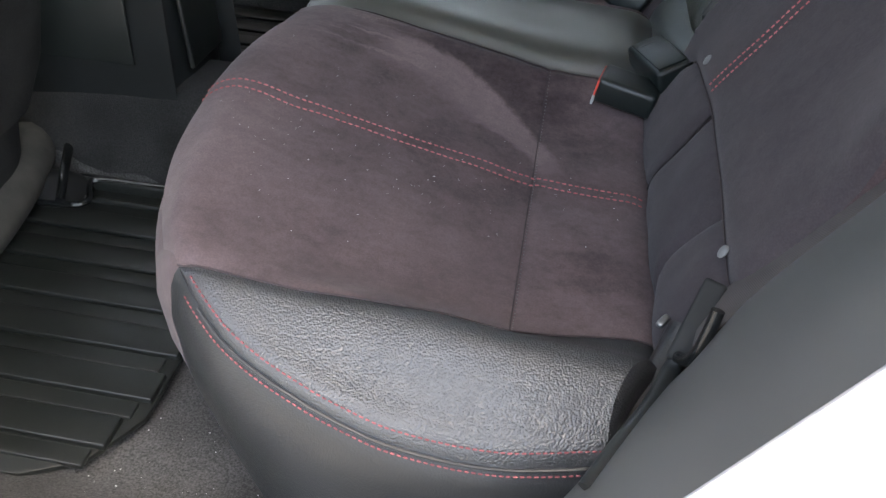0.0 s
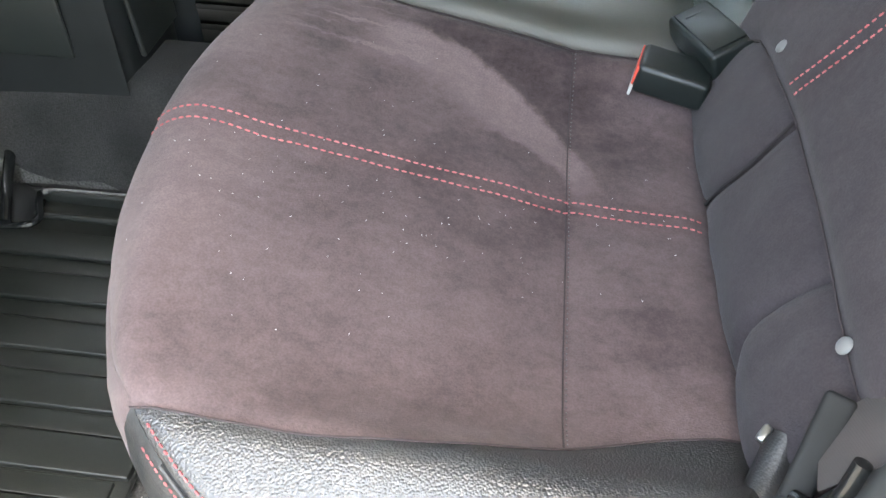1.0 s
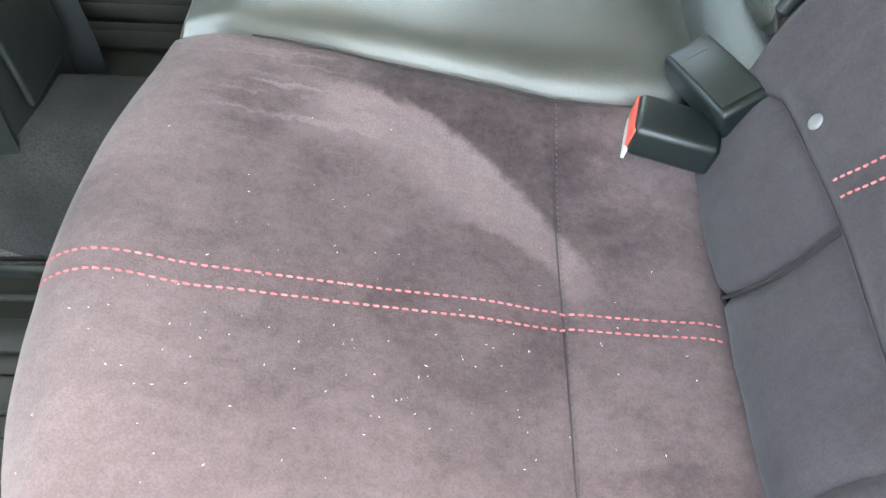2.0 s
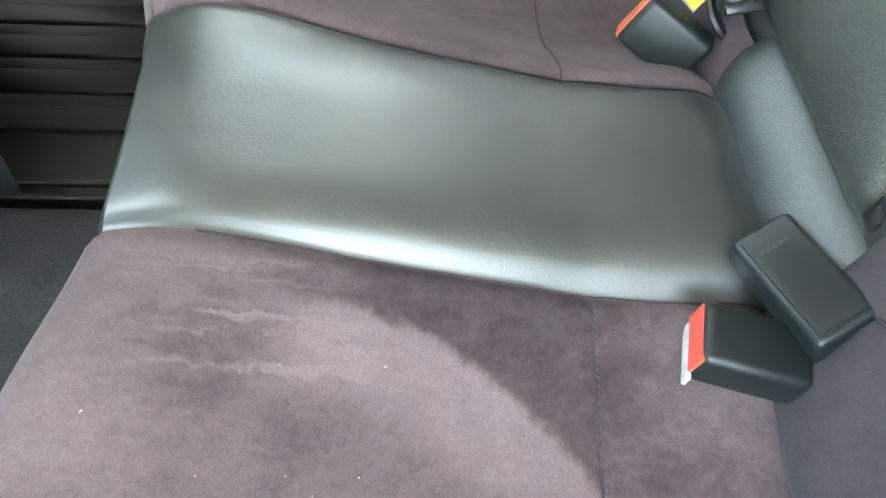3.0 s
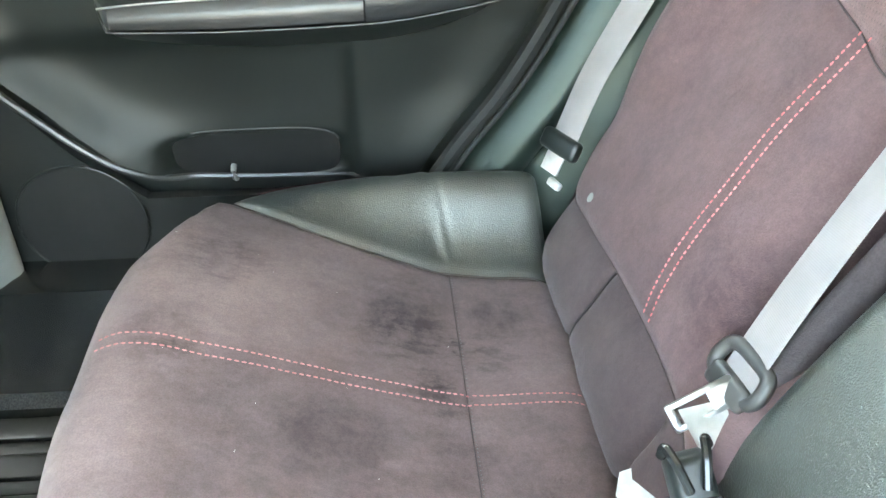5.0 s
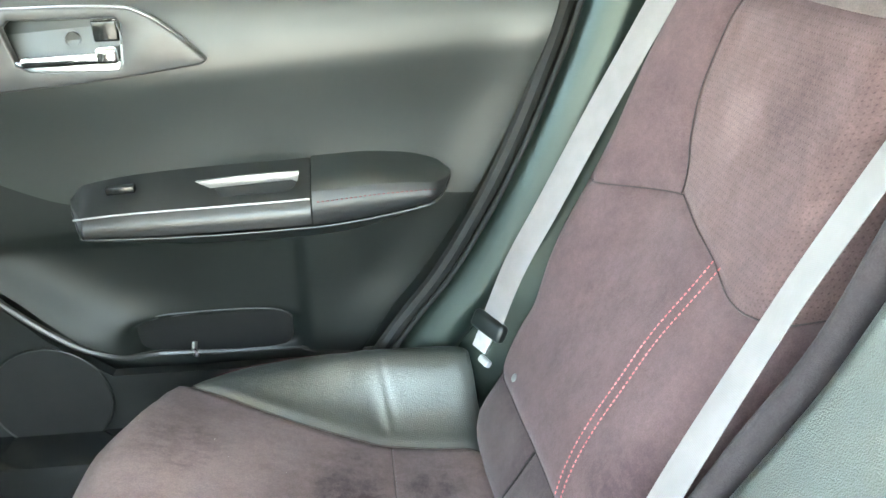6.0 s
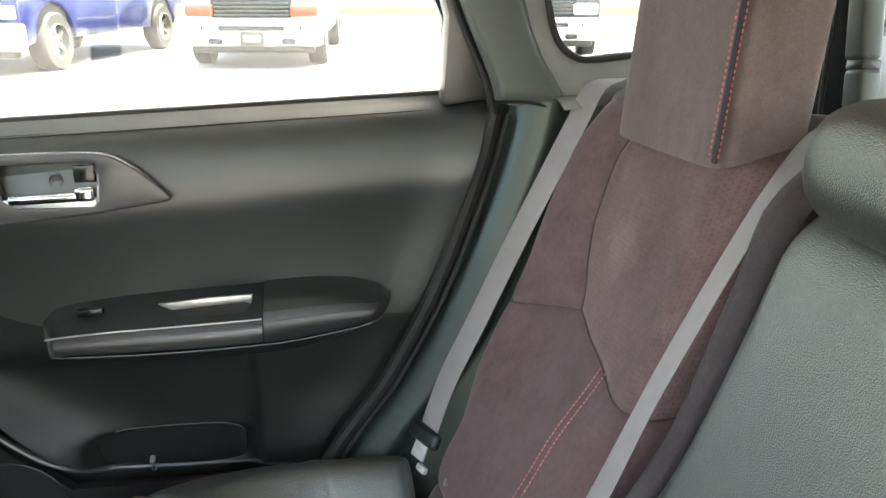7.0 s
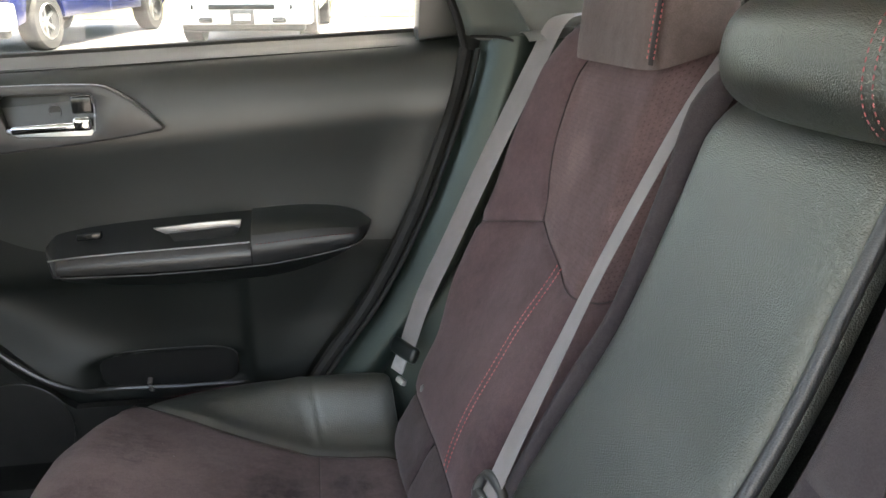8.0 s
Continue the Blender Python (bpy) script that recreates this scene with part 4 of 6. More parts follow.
# ---- headrests ----
def pillow(cx, cy, cz, w, d, h, mat, round_=0.35, lean=12):
    """A rounded cushion block; superellipse sections."""
    rows = []
    for v in spaced(-1, 1, 26, 0.8):
        s = (1 - abs(v) ** 9) ** (1 / 9)
        ring = []
        for k in range(56):
            a = 2 * math.pi * k / 56
            e = 2 / (2 + 5 * (1 - round_))
            x = math.copysign(abs(math.cos(a)) ** e, math.cos(a)) * d / 2 * (0.90 + 0.10 * s) if s > 0 else 0
            y = math.copysign(abs(math.sin(a)) ** e, math.sin(a)) * w / 2 * (0.90 + 0.10 * s) if s > 0 else 0
            k2 = 1.0 if s > 0.4 else (0.55 + 0.45 * s / 0.4)
            p = Vector((x * k2, y * k2, v * h / 2))
            p.z += 0.42 * (p.x + d / 2) * max(0.0, -v) ** 1.5
            ring.append(p)
        rows.append(ring)
    b = sheet(rows, True, caps=True)
    bmesh.ops.transform(b, matrix=pose(cx, cy, cz, 0, lean, 0), verts=b.verts)
    return b


def roll_pillow(cx, cy, cz, w, d, h, lean):
    """A plump bolster lying across, with rounded ends."""
    rows = []
    for u in spaced(-1, 1, 40, 0.9):
        sc = max(0.02, (1 - abs(u) ** 3.2) ** (1 / 2.6))
        rows.append([Vector((math.copysign(abs(math.cos(a)) ** 0.85, math.cos(a)) * d / 2 * sc, u * w / 2, math.copysign(abs(math.sin(a)) ** 0.85, math.sin(a)) * h / 2 * (0.25 + 0.75 * sc)))
                     for a in (2 * math.pi * k / 40 for k in range(40))])
    b = sheet(rows, True, caps=True)
    bmesh.ops.transform(b, matrix=pose(cx, cy, cz, 0, lean, 0), verts=b.verts)
    return b


def headrest(cx, cy, cz, w, d, h, mat, label, group, lean, round_, seam):
    ob = thing("headrest", label, "headrest", group, at=(cx, cy, cz - h / 2))
    for o in [part("cushion", pillow(cx, cy, cz, w, d, h, mat, round_, lean) if round_ < 0.5 else roll_pillow(cx, cy, cz, w, d, h, lean), mat)] + \
             [part("post", tube([(cx + 0.01, cy + k * 0.06, cz - h / 2 - 0.09), (cx + 0.015, cy + k * 0.06, cz - h / 2 + 0.02)], 0.006, 10), CHROME, label="chrome post") for k in (-1, 1)]:
        under2(o, ob)
    m = pose(cx, cy, cz, 0, lean, 0)
    for off in ((-0.008, 0.008) if round_ < 0.5 else (-0.004, 0.004)):
        if round_ < 0.5:
            pts = [m @ Vector((-d / 2 - 0.0006, seam + off, z)) for z in np.linspace(-h * 0.44, h * 0.44, 30)]
        else:
            sc = (1 - abs((seam + off) / (w / 2)) ** 3.2) ** (1 / 2.6)
            pts = [m @ Vector((-abs(math.cos(a)) ** 0.85 * (d / 2 * sc + 0.0008), seam + off, math.copysign(abs(math.sin(a)) ** 0.85, math.sin(a)) * (h / 2 * (0.25 + 0.75 * sc) + 0.0008)))
                   for a in np.linspace(-1.2, 1.4, 40)]
        under2(part("stitching", stitches(pts, 0.0056, 0.0038, 0.0010 if round_ < 0.5 else 0.0007, (-1, 0, 0)), THREAD if round_ < 0.5 else DULL_THREAD, label="red thread stitching"), ob)
    if round_ < 0.5:
        welt = [m @ Vector((-d / 2 + 0.0002, seam, z)) for z in np.linspace(-h * 0.46, h * 0.46, 24)]
        under2(part("welt", strap(welt, m.to_3x3() @ Vector((0, 1, 0)), 0.010, 0.0016), CREASE, label="dark welt between the stitch rows"), ob)
    return ob


def under2(o, ob):
    o.parent = ob
    o.matrix_parent_inverse = Matrix.Translation(-ob.location)
    return o


headrest(0.404, 0.358, 1.220, 0.268, 0.088, 0.228, SUEDE_HEAD, "boxy dark suede headrest with twin red stitch rows", "headrests", 6, 0.1, -0.122)
headrest(0.404, -0.002, 1.139, 0.292, 0.120, 0.108, LEATHER_PAD, "low rounded black leather middle headrest", "headrests", 6, 0.7, -0.086)


# ---- rear door, closed ----
door = thing("rear_door", "closed rear car door with black moulded panel and armrest", "car door", at=(-0.2, 0.74, 0.45))
swoop = curve_of([-0.66, -0.58, -0.526, -0.475, -0.417, -0.352, -0.289, -0.2, 0.2], [0.80, 0.745, 0.686, 0.633, 0.588, 0.562, 0.556, 0.553, 0.553])
strip_x = curve_of([0.50, 0.616, 0.702, 0.84, 0.945, 1.071, 1.14], [-0.06, 0.014, 0.078, 0.153, 0.196, 0.237, 0.252])
sill_z = lambda x: 1.122 + 0.0515 * x


DOOR_SECTION = curve_of([0.5, 0.56, 0.66, 0.76, 0.80, 0.86, 0.90, 0.94, 0.98, 1.000, 1.015, 1.035, 1.06, 1.08, 1.10, 1.125], [0.762, 0.764, 0.764, 0.752, 0.743, 0.736, 0.731, 0.724, 0.7145, 0.7095, 0.7075, 0.7085, 0.7130, 0.7185, 0.7280, 0.757])


def door_y(x, z):
    """The panel's depth: a waist rail, a hollow, a swelling under the armrest and a foot pocket."""
    y = DOOR_SECTION(z - 0.052 * x - 0.03 * x * math.exp(-((z - 1.0) / 0.08) ** 2))
    # the lip at the foot swells towards the cabin in front
    lip = z - swoop(x)
    y -= 0.045 * math.exp(-(max(0, lip) / 0.075) ** 2) * (1 / (1 + math.exp((x + 0.36) * 30)))
    # it turns in towards the strip at the rear
    q = strip_x(z) - x
    y -= 0.012 * math.exp(-(q / 0.05) ** 2)
    # the lower part is set back in front of an upright step
    y += 0.013 / (1 + math.exp((x + 0.112) * 260)) / (1 + math.exp((z - 0.755) * 120))
    # map pocket hollow
    px, pz = (x + 0.250) / 0.110, (z - 0.587) / 0.027
    r = (abs(px) ** 4 + abs(pz) ** 4) ** 0.25
    y += 0.042 / (1 + math.exp((r - 1) * 16))
    return y


rows = []
for v in spaced(0, 1, 110, 0.2):
    row = []
    for u in spaced(0, 1, 120, 0.15):
        z = 0.55 + v * 0.56
        x = -0.66 + (strip_x(z) - 0.004 + 0.66) * u
        z0, z1 = swoop(x), sill_z(x)
        z = z0 + (z1 - z0) * v
        x = -0.66 + (strip_x(z) - 0.004 + 0.66) * u
        row.append(Vector((x, door_y(x, z), z)))
    rows.append(row)
# below the cut the same panel takes the shade-darkened plastic
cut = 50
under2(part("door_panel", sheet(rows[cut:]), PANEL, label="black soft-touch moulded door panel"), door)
under2(part("lower_panel", sheet(rows[:cut + 1]), PANEL_SHADED, label="lower door panel in a darker, duller copy of the door plastic, for shade"), door)
# rolled foot edge of the panel
edge = [Vector((x, door_y(x, swoop(x)) + 0.004, swoop(x) - 0.002)) for x in np.linspace(-0.655, 0.0, 60)]
under2(part("panel_edge", tube(edge, 0.005, 8), GREYTRIM, label="shiny rolled edge"), door)
# lower plate behind it, with the speaker's round
bm = plate([(-0.70, 0.40), (0.05, 0.40), (0.05, 0.535), (-0.40, 0.535), (-0.48, 0.60), (-0.70, 0.85)], [], 0.02, side_at(0.755))
under2(part("lower_plate", bm, BLACK, label="dark lower door plate", sharp=30), door)
ring = [Vector((-0.492 + 0.088 * math.cos(a), 0.752, 0.502 + 0.088 * math.sin(a))) for a in np.linspace(0, 2 * math.pi, 49)[:-1]]
under2(part("speaker_ring", tube(ring, 0.0018, 8, closed=True), BLACK, label="round speaker rim"), door)
bm = bmesh.new()
bmesh.ops.create_circle(bm, cap_ends=True, segments=40, radius=0.086, matrix=pose(-0.492, 0.7515, 0.502, 90))
under2(part("speaker_grille", bm, RUBBER_SEAL, label="black speaker grille"), door)
# armrest
arm_low = curve_of([-0.40, -0.38, -0.25, -0.085, 0.03, 0.085, 0.100], [0.812, 0.795, 0.793, 0.798, 0.814, 0.829, 0.845])
arm_top = curve_of([-0.40, -0.38, -0.26, -0.076, -0.012, 0.04, 0.08, 0.100], [0.824, 0.846, 0.864, 0.874, 0.877, 0.873, 0.862, 0.847])


def arm_part(x0, x1, n, mat, name, label, z_from, z_to, y_from, y_to, bulge=0.006):
    rows = []
    for u in spaced(0, 1, n, 0.5):
        x = x0 + (x1 - x0) * u
        taper = min(1, max(0.02, (x + 0.402) / 0.03)) * min(1, max(0.02, (0.102 - x) / 0.03)) ** 0.5
        row = []
        for v in np.linspace(0, 1, 14):
            z = arm_low(x) + (arm_top(x) - arm_low(x)) * (z_from + (z_to - z_from) * v)
            y = y_from + (y_to - y_from) * v - bulge * math.sin(math.pi * v)
            row.append(Vector((x, 0.735 + (y - 0.735) * taper, z)))
        rows.append(row)
    return under2(part(name, sheet(rows), mat, label=label), door)


arm_part(-0.085, 0.101, 30, LEATHER_SIDE, "arm_pad", "soft black arm pad with red stitching", 0.0, 0.62, 0.672, 0.672, 0.008)
arm_part(-0.085, 0.101, 30, PANEL, "arm_pad", "smooth black arm top", 0.62, 1.0, 0.672, 0.738, 0.010)
arm_part(-0.401, -0.087, 40, GREYTRIM, "trim_strip", "glossy dark grey trim strip", 0.04, 0.46, 0.668, 0.672, 0.005)
arm_part(-0.401, -0.087, 40, BLACK, "arm_shelf", "black plastic armrest shelf", 0.46, 1.0, 0.672, 0.742, 0.002)
arm_part(-0.401, 0.101, 60, PANEL, "arm_underside", "", 0.0, -0.55, 0.668, 0.735, 0.004)
path = [Vector((x, 0.735 + (0.664 - 0.735) * min(1, max(0.02, (x + 0.402) / 0.03)) * min(1, max(0.02, (0.102 - x) / 0.03)) ** 0.5, arm_low(x) + 0.0)) for x in np.linspace(-0.398, 0.099, 60)]
under2(part("edge_bead", tube(path, 0.0013, 8), GREYTRIM, label="thin grey edge bead"), door)
path = [Vector((x, 0.670, arm_low(x) + 0.49 * (arm_top(x) - arm_low(x)))) for x in np.linspace(-0.380, -0.088, 40)]
under2(part("edge_bead", tube(path, 0.0014, 8), SILVER), door)
path = [Vector((x, 0.6648, arm_low(x) + 0.45 * (arm_top(x) - arm_low(x)))) for x in np.linspace(-0.080, 0.075, 40)]
under2(part("stitching", stitches(path, 0.006, 0.004, 0.0010, (0, -1, 0)), DARK_THREAD, label="dark red stitching"), door)
# pull cup: a black plate on the shelf paints the shade of a pocket
bm = plate([(-0.218, 0.858), (-0.206, 0.846), (-0.200, 0.834), (-0.118, 0.838), (-0.105, 0.848), (-0.100, 0.864)], [], 0.010, side_at(0.6865), 0.002)
under2(part("pull_cup", bm, RUBBER_SEAL, label="black plate standing for the shaded pull handle pocket"), door)
bm = plate([(-0.230, 0.8595), (-0.212, 0.8500), (-0.110, 0.8570), (-0.102, 0.8540), (-0.099, 0.8680), (-0.160, 0.8655)], [], 0.006, side_at(0.6835), 0.0015)
under2(part("pull_lip", bm, SILVER, label="satin metal lip of the pull handle"), door)
bm = box((0.036, 0.012, 0.010), pose(-0.325, 0.700, 0.848, 0, -4, 0), 0.002)
under2(part("window_switch", bm, GLOSS, label="black window switch"), door)
# a near-black plate stands in for the shade deep in the map pocket
sup = [(-0.250 + 0.118 * math.copysign(abs(math.cos(a)) ** 0.5, math.cos(a)), 0.587 + 0.036 * math.copysign(abs(math.sin(a)) ** 0.5, math.sin(a))) for a in (2 * math.pi * k / 40 for k in range(40))]
under2(part("pocket_shade", plate(sup, [], 0.006, side_at(0.779), 0.002), NEAR_BLACK, label="near-black plate painting the shade inside the map pocket"), door)
rim = [(x, z) for x, z in sup if z > 0.596 and x > -0.34]
rim.sort()
under2(part("pocket_rim", tube([Vector((x, door_y(x, z + 0.004) - 0.001, z + 0.002)) for x, z in rim], 0.0011, 6), GREYTRIM, label="thin shiny pocket rim"), door)
# hook in the map pocket
bm = tube([(-0.28, 0.776, 0.572), (-0.28, 0.768, 0.566), (-0.279, 0.768, 0.556), (-0.279, 0.776, 0.551)], 0.0042, 8)
under2(part("hook", bm, SILVER, label="small shiny clip"), door)
# inside handle
bez = smooth_path([(-0.60, 1.062, 0), (-0.416, 1.072, 0), (-0.30, 1.073, 0), (-0.264, 1.064, 0), (-0.230, 1.040, 0), (-0.198, 1.009, 0)], 6) + \
    smooth_path([(-0.205, 1.004, 0), (-0.307, 0.989, 0), (-0.437, 0.976, 0), (-0.60, 0.962, 0)], 5)
hole = [(-0.297, 1.060), (-0.291, 1.053), (-0.295, 1.008), (-0.302, 1.001), (-0.40, 1.001), (-0.415, 1.008), (-0.425, 1.050), (-0.415, 1.058)]
bm = plate([(p.x, p.y) for p in bez], [hole], 0.016, side_at(0.693), 0.003)
handle = under2(part("handle_bezel", bm, GREYTRIM, label="dark grey handle surround", sharp=50), door)
bm = box((0.140, 0.012, 0.068), pose(-0.358, 0.722, 1.030, 0, -1, 0), 0.004)
under2(part("handle_cup", bm, BUCKLE), door)
bm = box((0.112, 0.012, 0.013), pose(-0.355, 0.697, 1.012, 10, -2.5, 0), 0.005, 4)
under2(part("handle_lever", bm, CHROME, label="chrome door lever"), door)
bm = box((0.026, 0.014, 0.020), pose(-0.312, 0.697, 1.017, 0, -2, 0), 0.005, 3)
lever = smooth_path([(-0.420, 1.012, 0), (-0.412, 1.001, 0), (-0.395, 0.993, 0), (-0.36, 0.989, 0), (-0.315, 0.990, 0), (-0.299, 0.994, 0), (-0.297, 1.012, 0)], 4)
under2(part("lever_scoop", plate([(p.x, p.y) for p in lever], [], 0.010, side_at(0.694), 0.003), CHROME_DARK, label="polished scoop under the lever"), door)
under2(part("lever_end", bm, CHROME), door)
bm = bmesh.new()
bmesh.ops.create_cone(bm, cap_ends=True, segments=24, radius1=0.0085, radius2=0.0085, depth=0.004, matrix=pose(-0.352, 0.7150, 1.034, 90))
under2(part("screw_cap", bm, BLACK), door)
ring = [Vector((-0.352 + 0.0085 * math.cos(a), 0.7125, 1.034 + 0.0085 * math.sin(a))) for a in np.linspace(0, 2 * math.pi, 25)[:-1]]
under2(part("screw_cap_rim", tube(ring, 0.0009, 6, closed=True), GREYTRIM), door)
bm = tube([(-0.2955, 0.697, 1.004), (-0.2925, 0.697, 1.030), (-0.2945, 0.697, 1.056)], 0.0028, 8)
under2(part("cup_rim", bm, SILVER, label="satin rim of the handle cup"), door)
bm = box((0.030, 0.006, 0.026), pose(-0.314, 0.713, 1.043, 0, -2, 0), 0.003, 3)
under2(part("lock_button", bm, GLOSS, label="dark lock button"), door)
# waist seal and glass
path = [Vector((x, 0.772, sill_z(x) + 0.006)) for x in np.linspace(-0.66, 0.19, 20)]
under2(part("waist_seal", strap(path, (0, 0, 1), 0.016, 0.012), RUBBER_SEAL, label="black rubber waist seal"), door)
path = [Vector((x, 0.7385, sill_z(x) - 0.012)) for x in np.linspace(-0.66, 0.17, 20)]
under2(part("sill_groove", tube(path, 0.0013, 6), RUBBER_SEAL, label="thin dark groove"), door)
path = [Vector((x, 0.757, sill_z(x) - 0.004)) for x in np.linspace(-0.66, 0.19, 20)]
under2(part("waist_trim", strap(path, (0, 0.6, 0.5), 0.030, 0.008), PANEL), door)
bm = plate([(-0.64, 1.07), (0.195, 1.10), (0.195, 1.25), (0.14, 1.37), (-0.64, 1.37)], [], 0.004, side_at(0.785))
pane = under2(part("window_pane", bm, GLASS, label="clear window glass", smooth=False), door)
pane.visible_shadow = False
# window's rear frame post
bm = plate([(0.180, 1.125), (0.262, 1.135), (0.225, 1.27), (0.175, 1.40), (0.150, 1.40), (0.188, 1.25)], [], 0.05, side_at(0.725), 0.008)
under2(part("window_post", bm, PANEL, label="black window frame post"), door)
# weather strips between door and body
post_x = curve_of([1.10, 1.134, 1.161, 1.248, 1.40], [0.262, 0.254, 0.246, 0.209, 0.150])
ridge_x = curve_of([1.115, 1.144, 1.160, 1.201, 1.248, 1.40], [0.352, 0.348, 0.338, 0.312, 0.294, 0.262])
for off, y, r in ((0.003, 0.712, 0.011), (0.020, 0.703, 0.0040)):
    path = [Vector((strip_x(z) + off + 0.005, y, z)) for z in np.linspace(0.50, 1.115, 38)]
    tagged(part("door_seal", tube(path, r, 8), RUBBER_SEAL), "black rubber door seal along the door's rear edge", "seal", kind="structure")
path = [Vector((post_x(z) - 0.006, 0.712, z)) for z in np.linspace(1.105, 1.40, 16)]
tagged(part("door_seal", tube(path, 0.0055, 8), RUBBER_SEAL), "thin black rubber seal beside the window's frame post", "seal", kind="structure")

# ---- pillar trim behind the far door ----
rows = []
for z in np.linspace(0.48, 1.134, 40):
    row = []
    for u in np.linspace(0, 1, 48):
        x = strip_x(z) + 0.030 + u * 0.30
        y = 0.722 - 0.034 * math.sin(math.pi * min(1.0, u / 0.30)) ** 0.7 - 0.100 * max(0.0, u - 0.12)
        row.append(Vector((x, y, z)))
    rows.append(row)
tagged(part("trim_pillar_lower", sheet(rows), PILLAR_PLASTIC), "dark grey moulded trim behind the door", "trim", kind="structure")
# face of the pillar between the door and the small window, over a curved joint;
# its darker grey paints in the shade on this side of the ridge
joint_z = curve_of([0.24, 0.296, 0.322, 0.336, 0.36], [1.135, 1.134, 1.128, 1.121, 1.112])
rows = []
for v in np.linspace(0, 1, 30):
    row = []
    for u in np.linspace(0, 1, 30):
        z = 1.13 + 0.27 * v
        for _ in range(4):
            x = post_x(z) + (ridge_x(z) + 0.012 - post_x(z)) * u
            z = joint_z(x) + (1.40 - joint_z(x)) * v
        edge = 0.014 * max(0.0, 1 - u / 0.10) ** 2
        turn = 0.034 * max(0.0, (u - 0.80) / 0.20) ** 2
        row.append(Vector((x, 0.690 - 0.005 * math.sin(math.pi * u) + edge + turn + 0.006 * max(0.0, 1 - v / 0.02), z)))
    rows.append(row)
tagged(part("trim_pillar_face", sheet(rows), PILLAR_GREY), "moulded pillar face beside the small rear window, darker grey for its shaded side", "trim", kind="structure")
line = [Vector((x, 0.6885 - 0.002 * math.sin((x - 0.25) / 0.09 * math.pi), joint_z(x) - 0.001)) for x in np.linspace(0.256, 0.338, 20)]
tagged(part("trim_pillar_joint", tube(line, 0.0022, 8), RUBBER_SEAL), "dark curved joint between the pillar trims", "trim", kind="structure")
QUARTER = [(p.x, p.y) for p in smooth_path([(0.330, 1.245, 0), (0.341, 1.216, 0), (0.362, 1.197, 0), (0.395, 1.191, 0), (0.50, 1.204, 0), (0.68, 1.232, 0), (0.695, 1.27, 0), (0.66, 1.33, 0),
                                            (0.50, 1.340, 0), (0.345, 1.345, 0), (0.320, 1.330, 0), (0.319, 1.295, 0)], 5, True)]
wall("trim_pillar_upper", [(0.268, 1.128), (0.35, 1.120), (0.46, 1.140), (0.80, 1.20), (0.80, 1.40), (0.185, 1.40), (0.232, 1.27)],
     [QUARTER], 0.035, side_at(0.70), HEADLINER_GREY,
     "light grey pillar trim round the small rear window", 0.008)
bm = tube([Vector((x, 0.697, z)) for x, z in QUARTER], 0.005, 8, closed=True)
tagged(part("trim_window_gasket", bm, RUBBER_SEAL), "black gasket round the small rear window", "seal", kind="structure")
bm = plate([(0.31, 1.18), (0.72, 1.18), (0.72, 1.36), (0.31, 1.36)], [], 0.004, side_at(0.79))
q = tagged(part("window_quarter", bm, GLASS, smooth=False), "small fixed rear side window", "window", kind="structure")
q.visible_shadow = False
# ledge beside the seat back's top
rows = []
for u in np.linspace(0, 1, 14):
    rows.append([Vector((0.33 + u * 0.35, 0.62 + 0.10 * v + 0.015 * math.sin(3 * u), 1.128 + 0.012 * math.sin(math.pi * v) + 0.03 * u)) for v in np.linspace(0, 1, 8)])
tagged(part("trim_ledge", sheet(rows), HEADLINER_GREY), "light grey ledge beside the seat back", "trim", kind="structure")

# ---- sills and near side ----
rows = []
for x in np.linspace(-0.75, 0.10, 20):
    rows.append([Vector((x, y, z)) for y, z in ((0.60, 0.33), (0.645, 0.36), (0.665, 0.425), (0.675, 0.440), (0.70, 0.446), (0.76, 0.440), (0.79, 0.40))])
tagged(part("trim_sill_far", sheet(rows), GLOSS), "glossy black sill plate under the door", "sill", kind="structure")
rows = []
for x in np.linspace(-0.75, 0.05, 30):
    k = max(0.0, min(1.0, (x + 0.215) / 0.03))
    rows.append([Vector((x, -y, z)) for y, z in ((0.690 - 0.10 * k, 0.325), (0.700 - 0.10 * k, 0.352), (0.72 - 0.08 * k, 0.368), (0.75, 0.372), (0.79, 0.355), (0.80, 0.30))])
tagged(part("trim_sill_near", sheet(rows), GREYTRIM), "grey plastic sill plate at the doorway", "sill", kind="structure")
rows = []
for z in np.linspace(0.44, 1.16, 36):
    row = []
    for u in np.linspace(0, 1, 20):
        a = Vector((back_x(z) - 0.004, -0.600, z))
        b = Vector((0.098 + (z - 0.70) * 0.52, -0.802, z))
        p = a.lerp(b, u)
        row.append(p + Vector((-0.008 * math.sin(math.pi * u) + 0.05 * max(0, 0.10 - u), 0, 0)))
    rows.append(row)
# lighter than the far pillar's plastic: skylight put into the colour
tagged(part("trim_pillar_near", sheet(rows), TRIM_SKYLIT), "moulded trim beside the open doorway, its plastic lightened for skylight", "trim", kind="structure")
path = [Vector((0.103 + (z - 0.70) * 0.52, -0.806, z)) for z in np.linspace(0.46, 1.14, 30)]
tagged(part("trim_door_flange", strap(path, (0.45, -1.0, -0.2), 0.012, 0.006), WHITE_PAINT), "white painted edge flange of the open doorway", "trim", kind="structure")
bm = tube(smooth_path([(0.130, -0.556, 0.560), (0.120, -0.577, 0.545), (0.106, -0.606, 0.532), (0.093, -0.640, 0.518), (0.076, -0.675, 0.50), (0.060, -0.700, 0.46)], 6), 0.0115, 12)
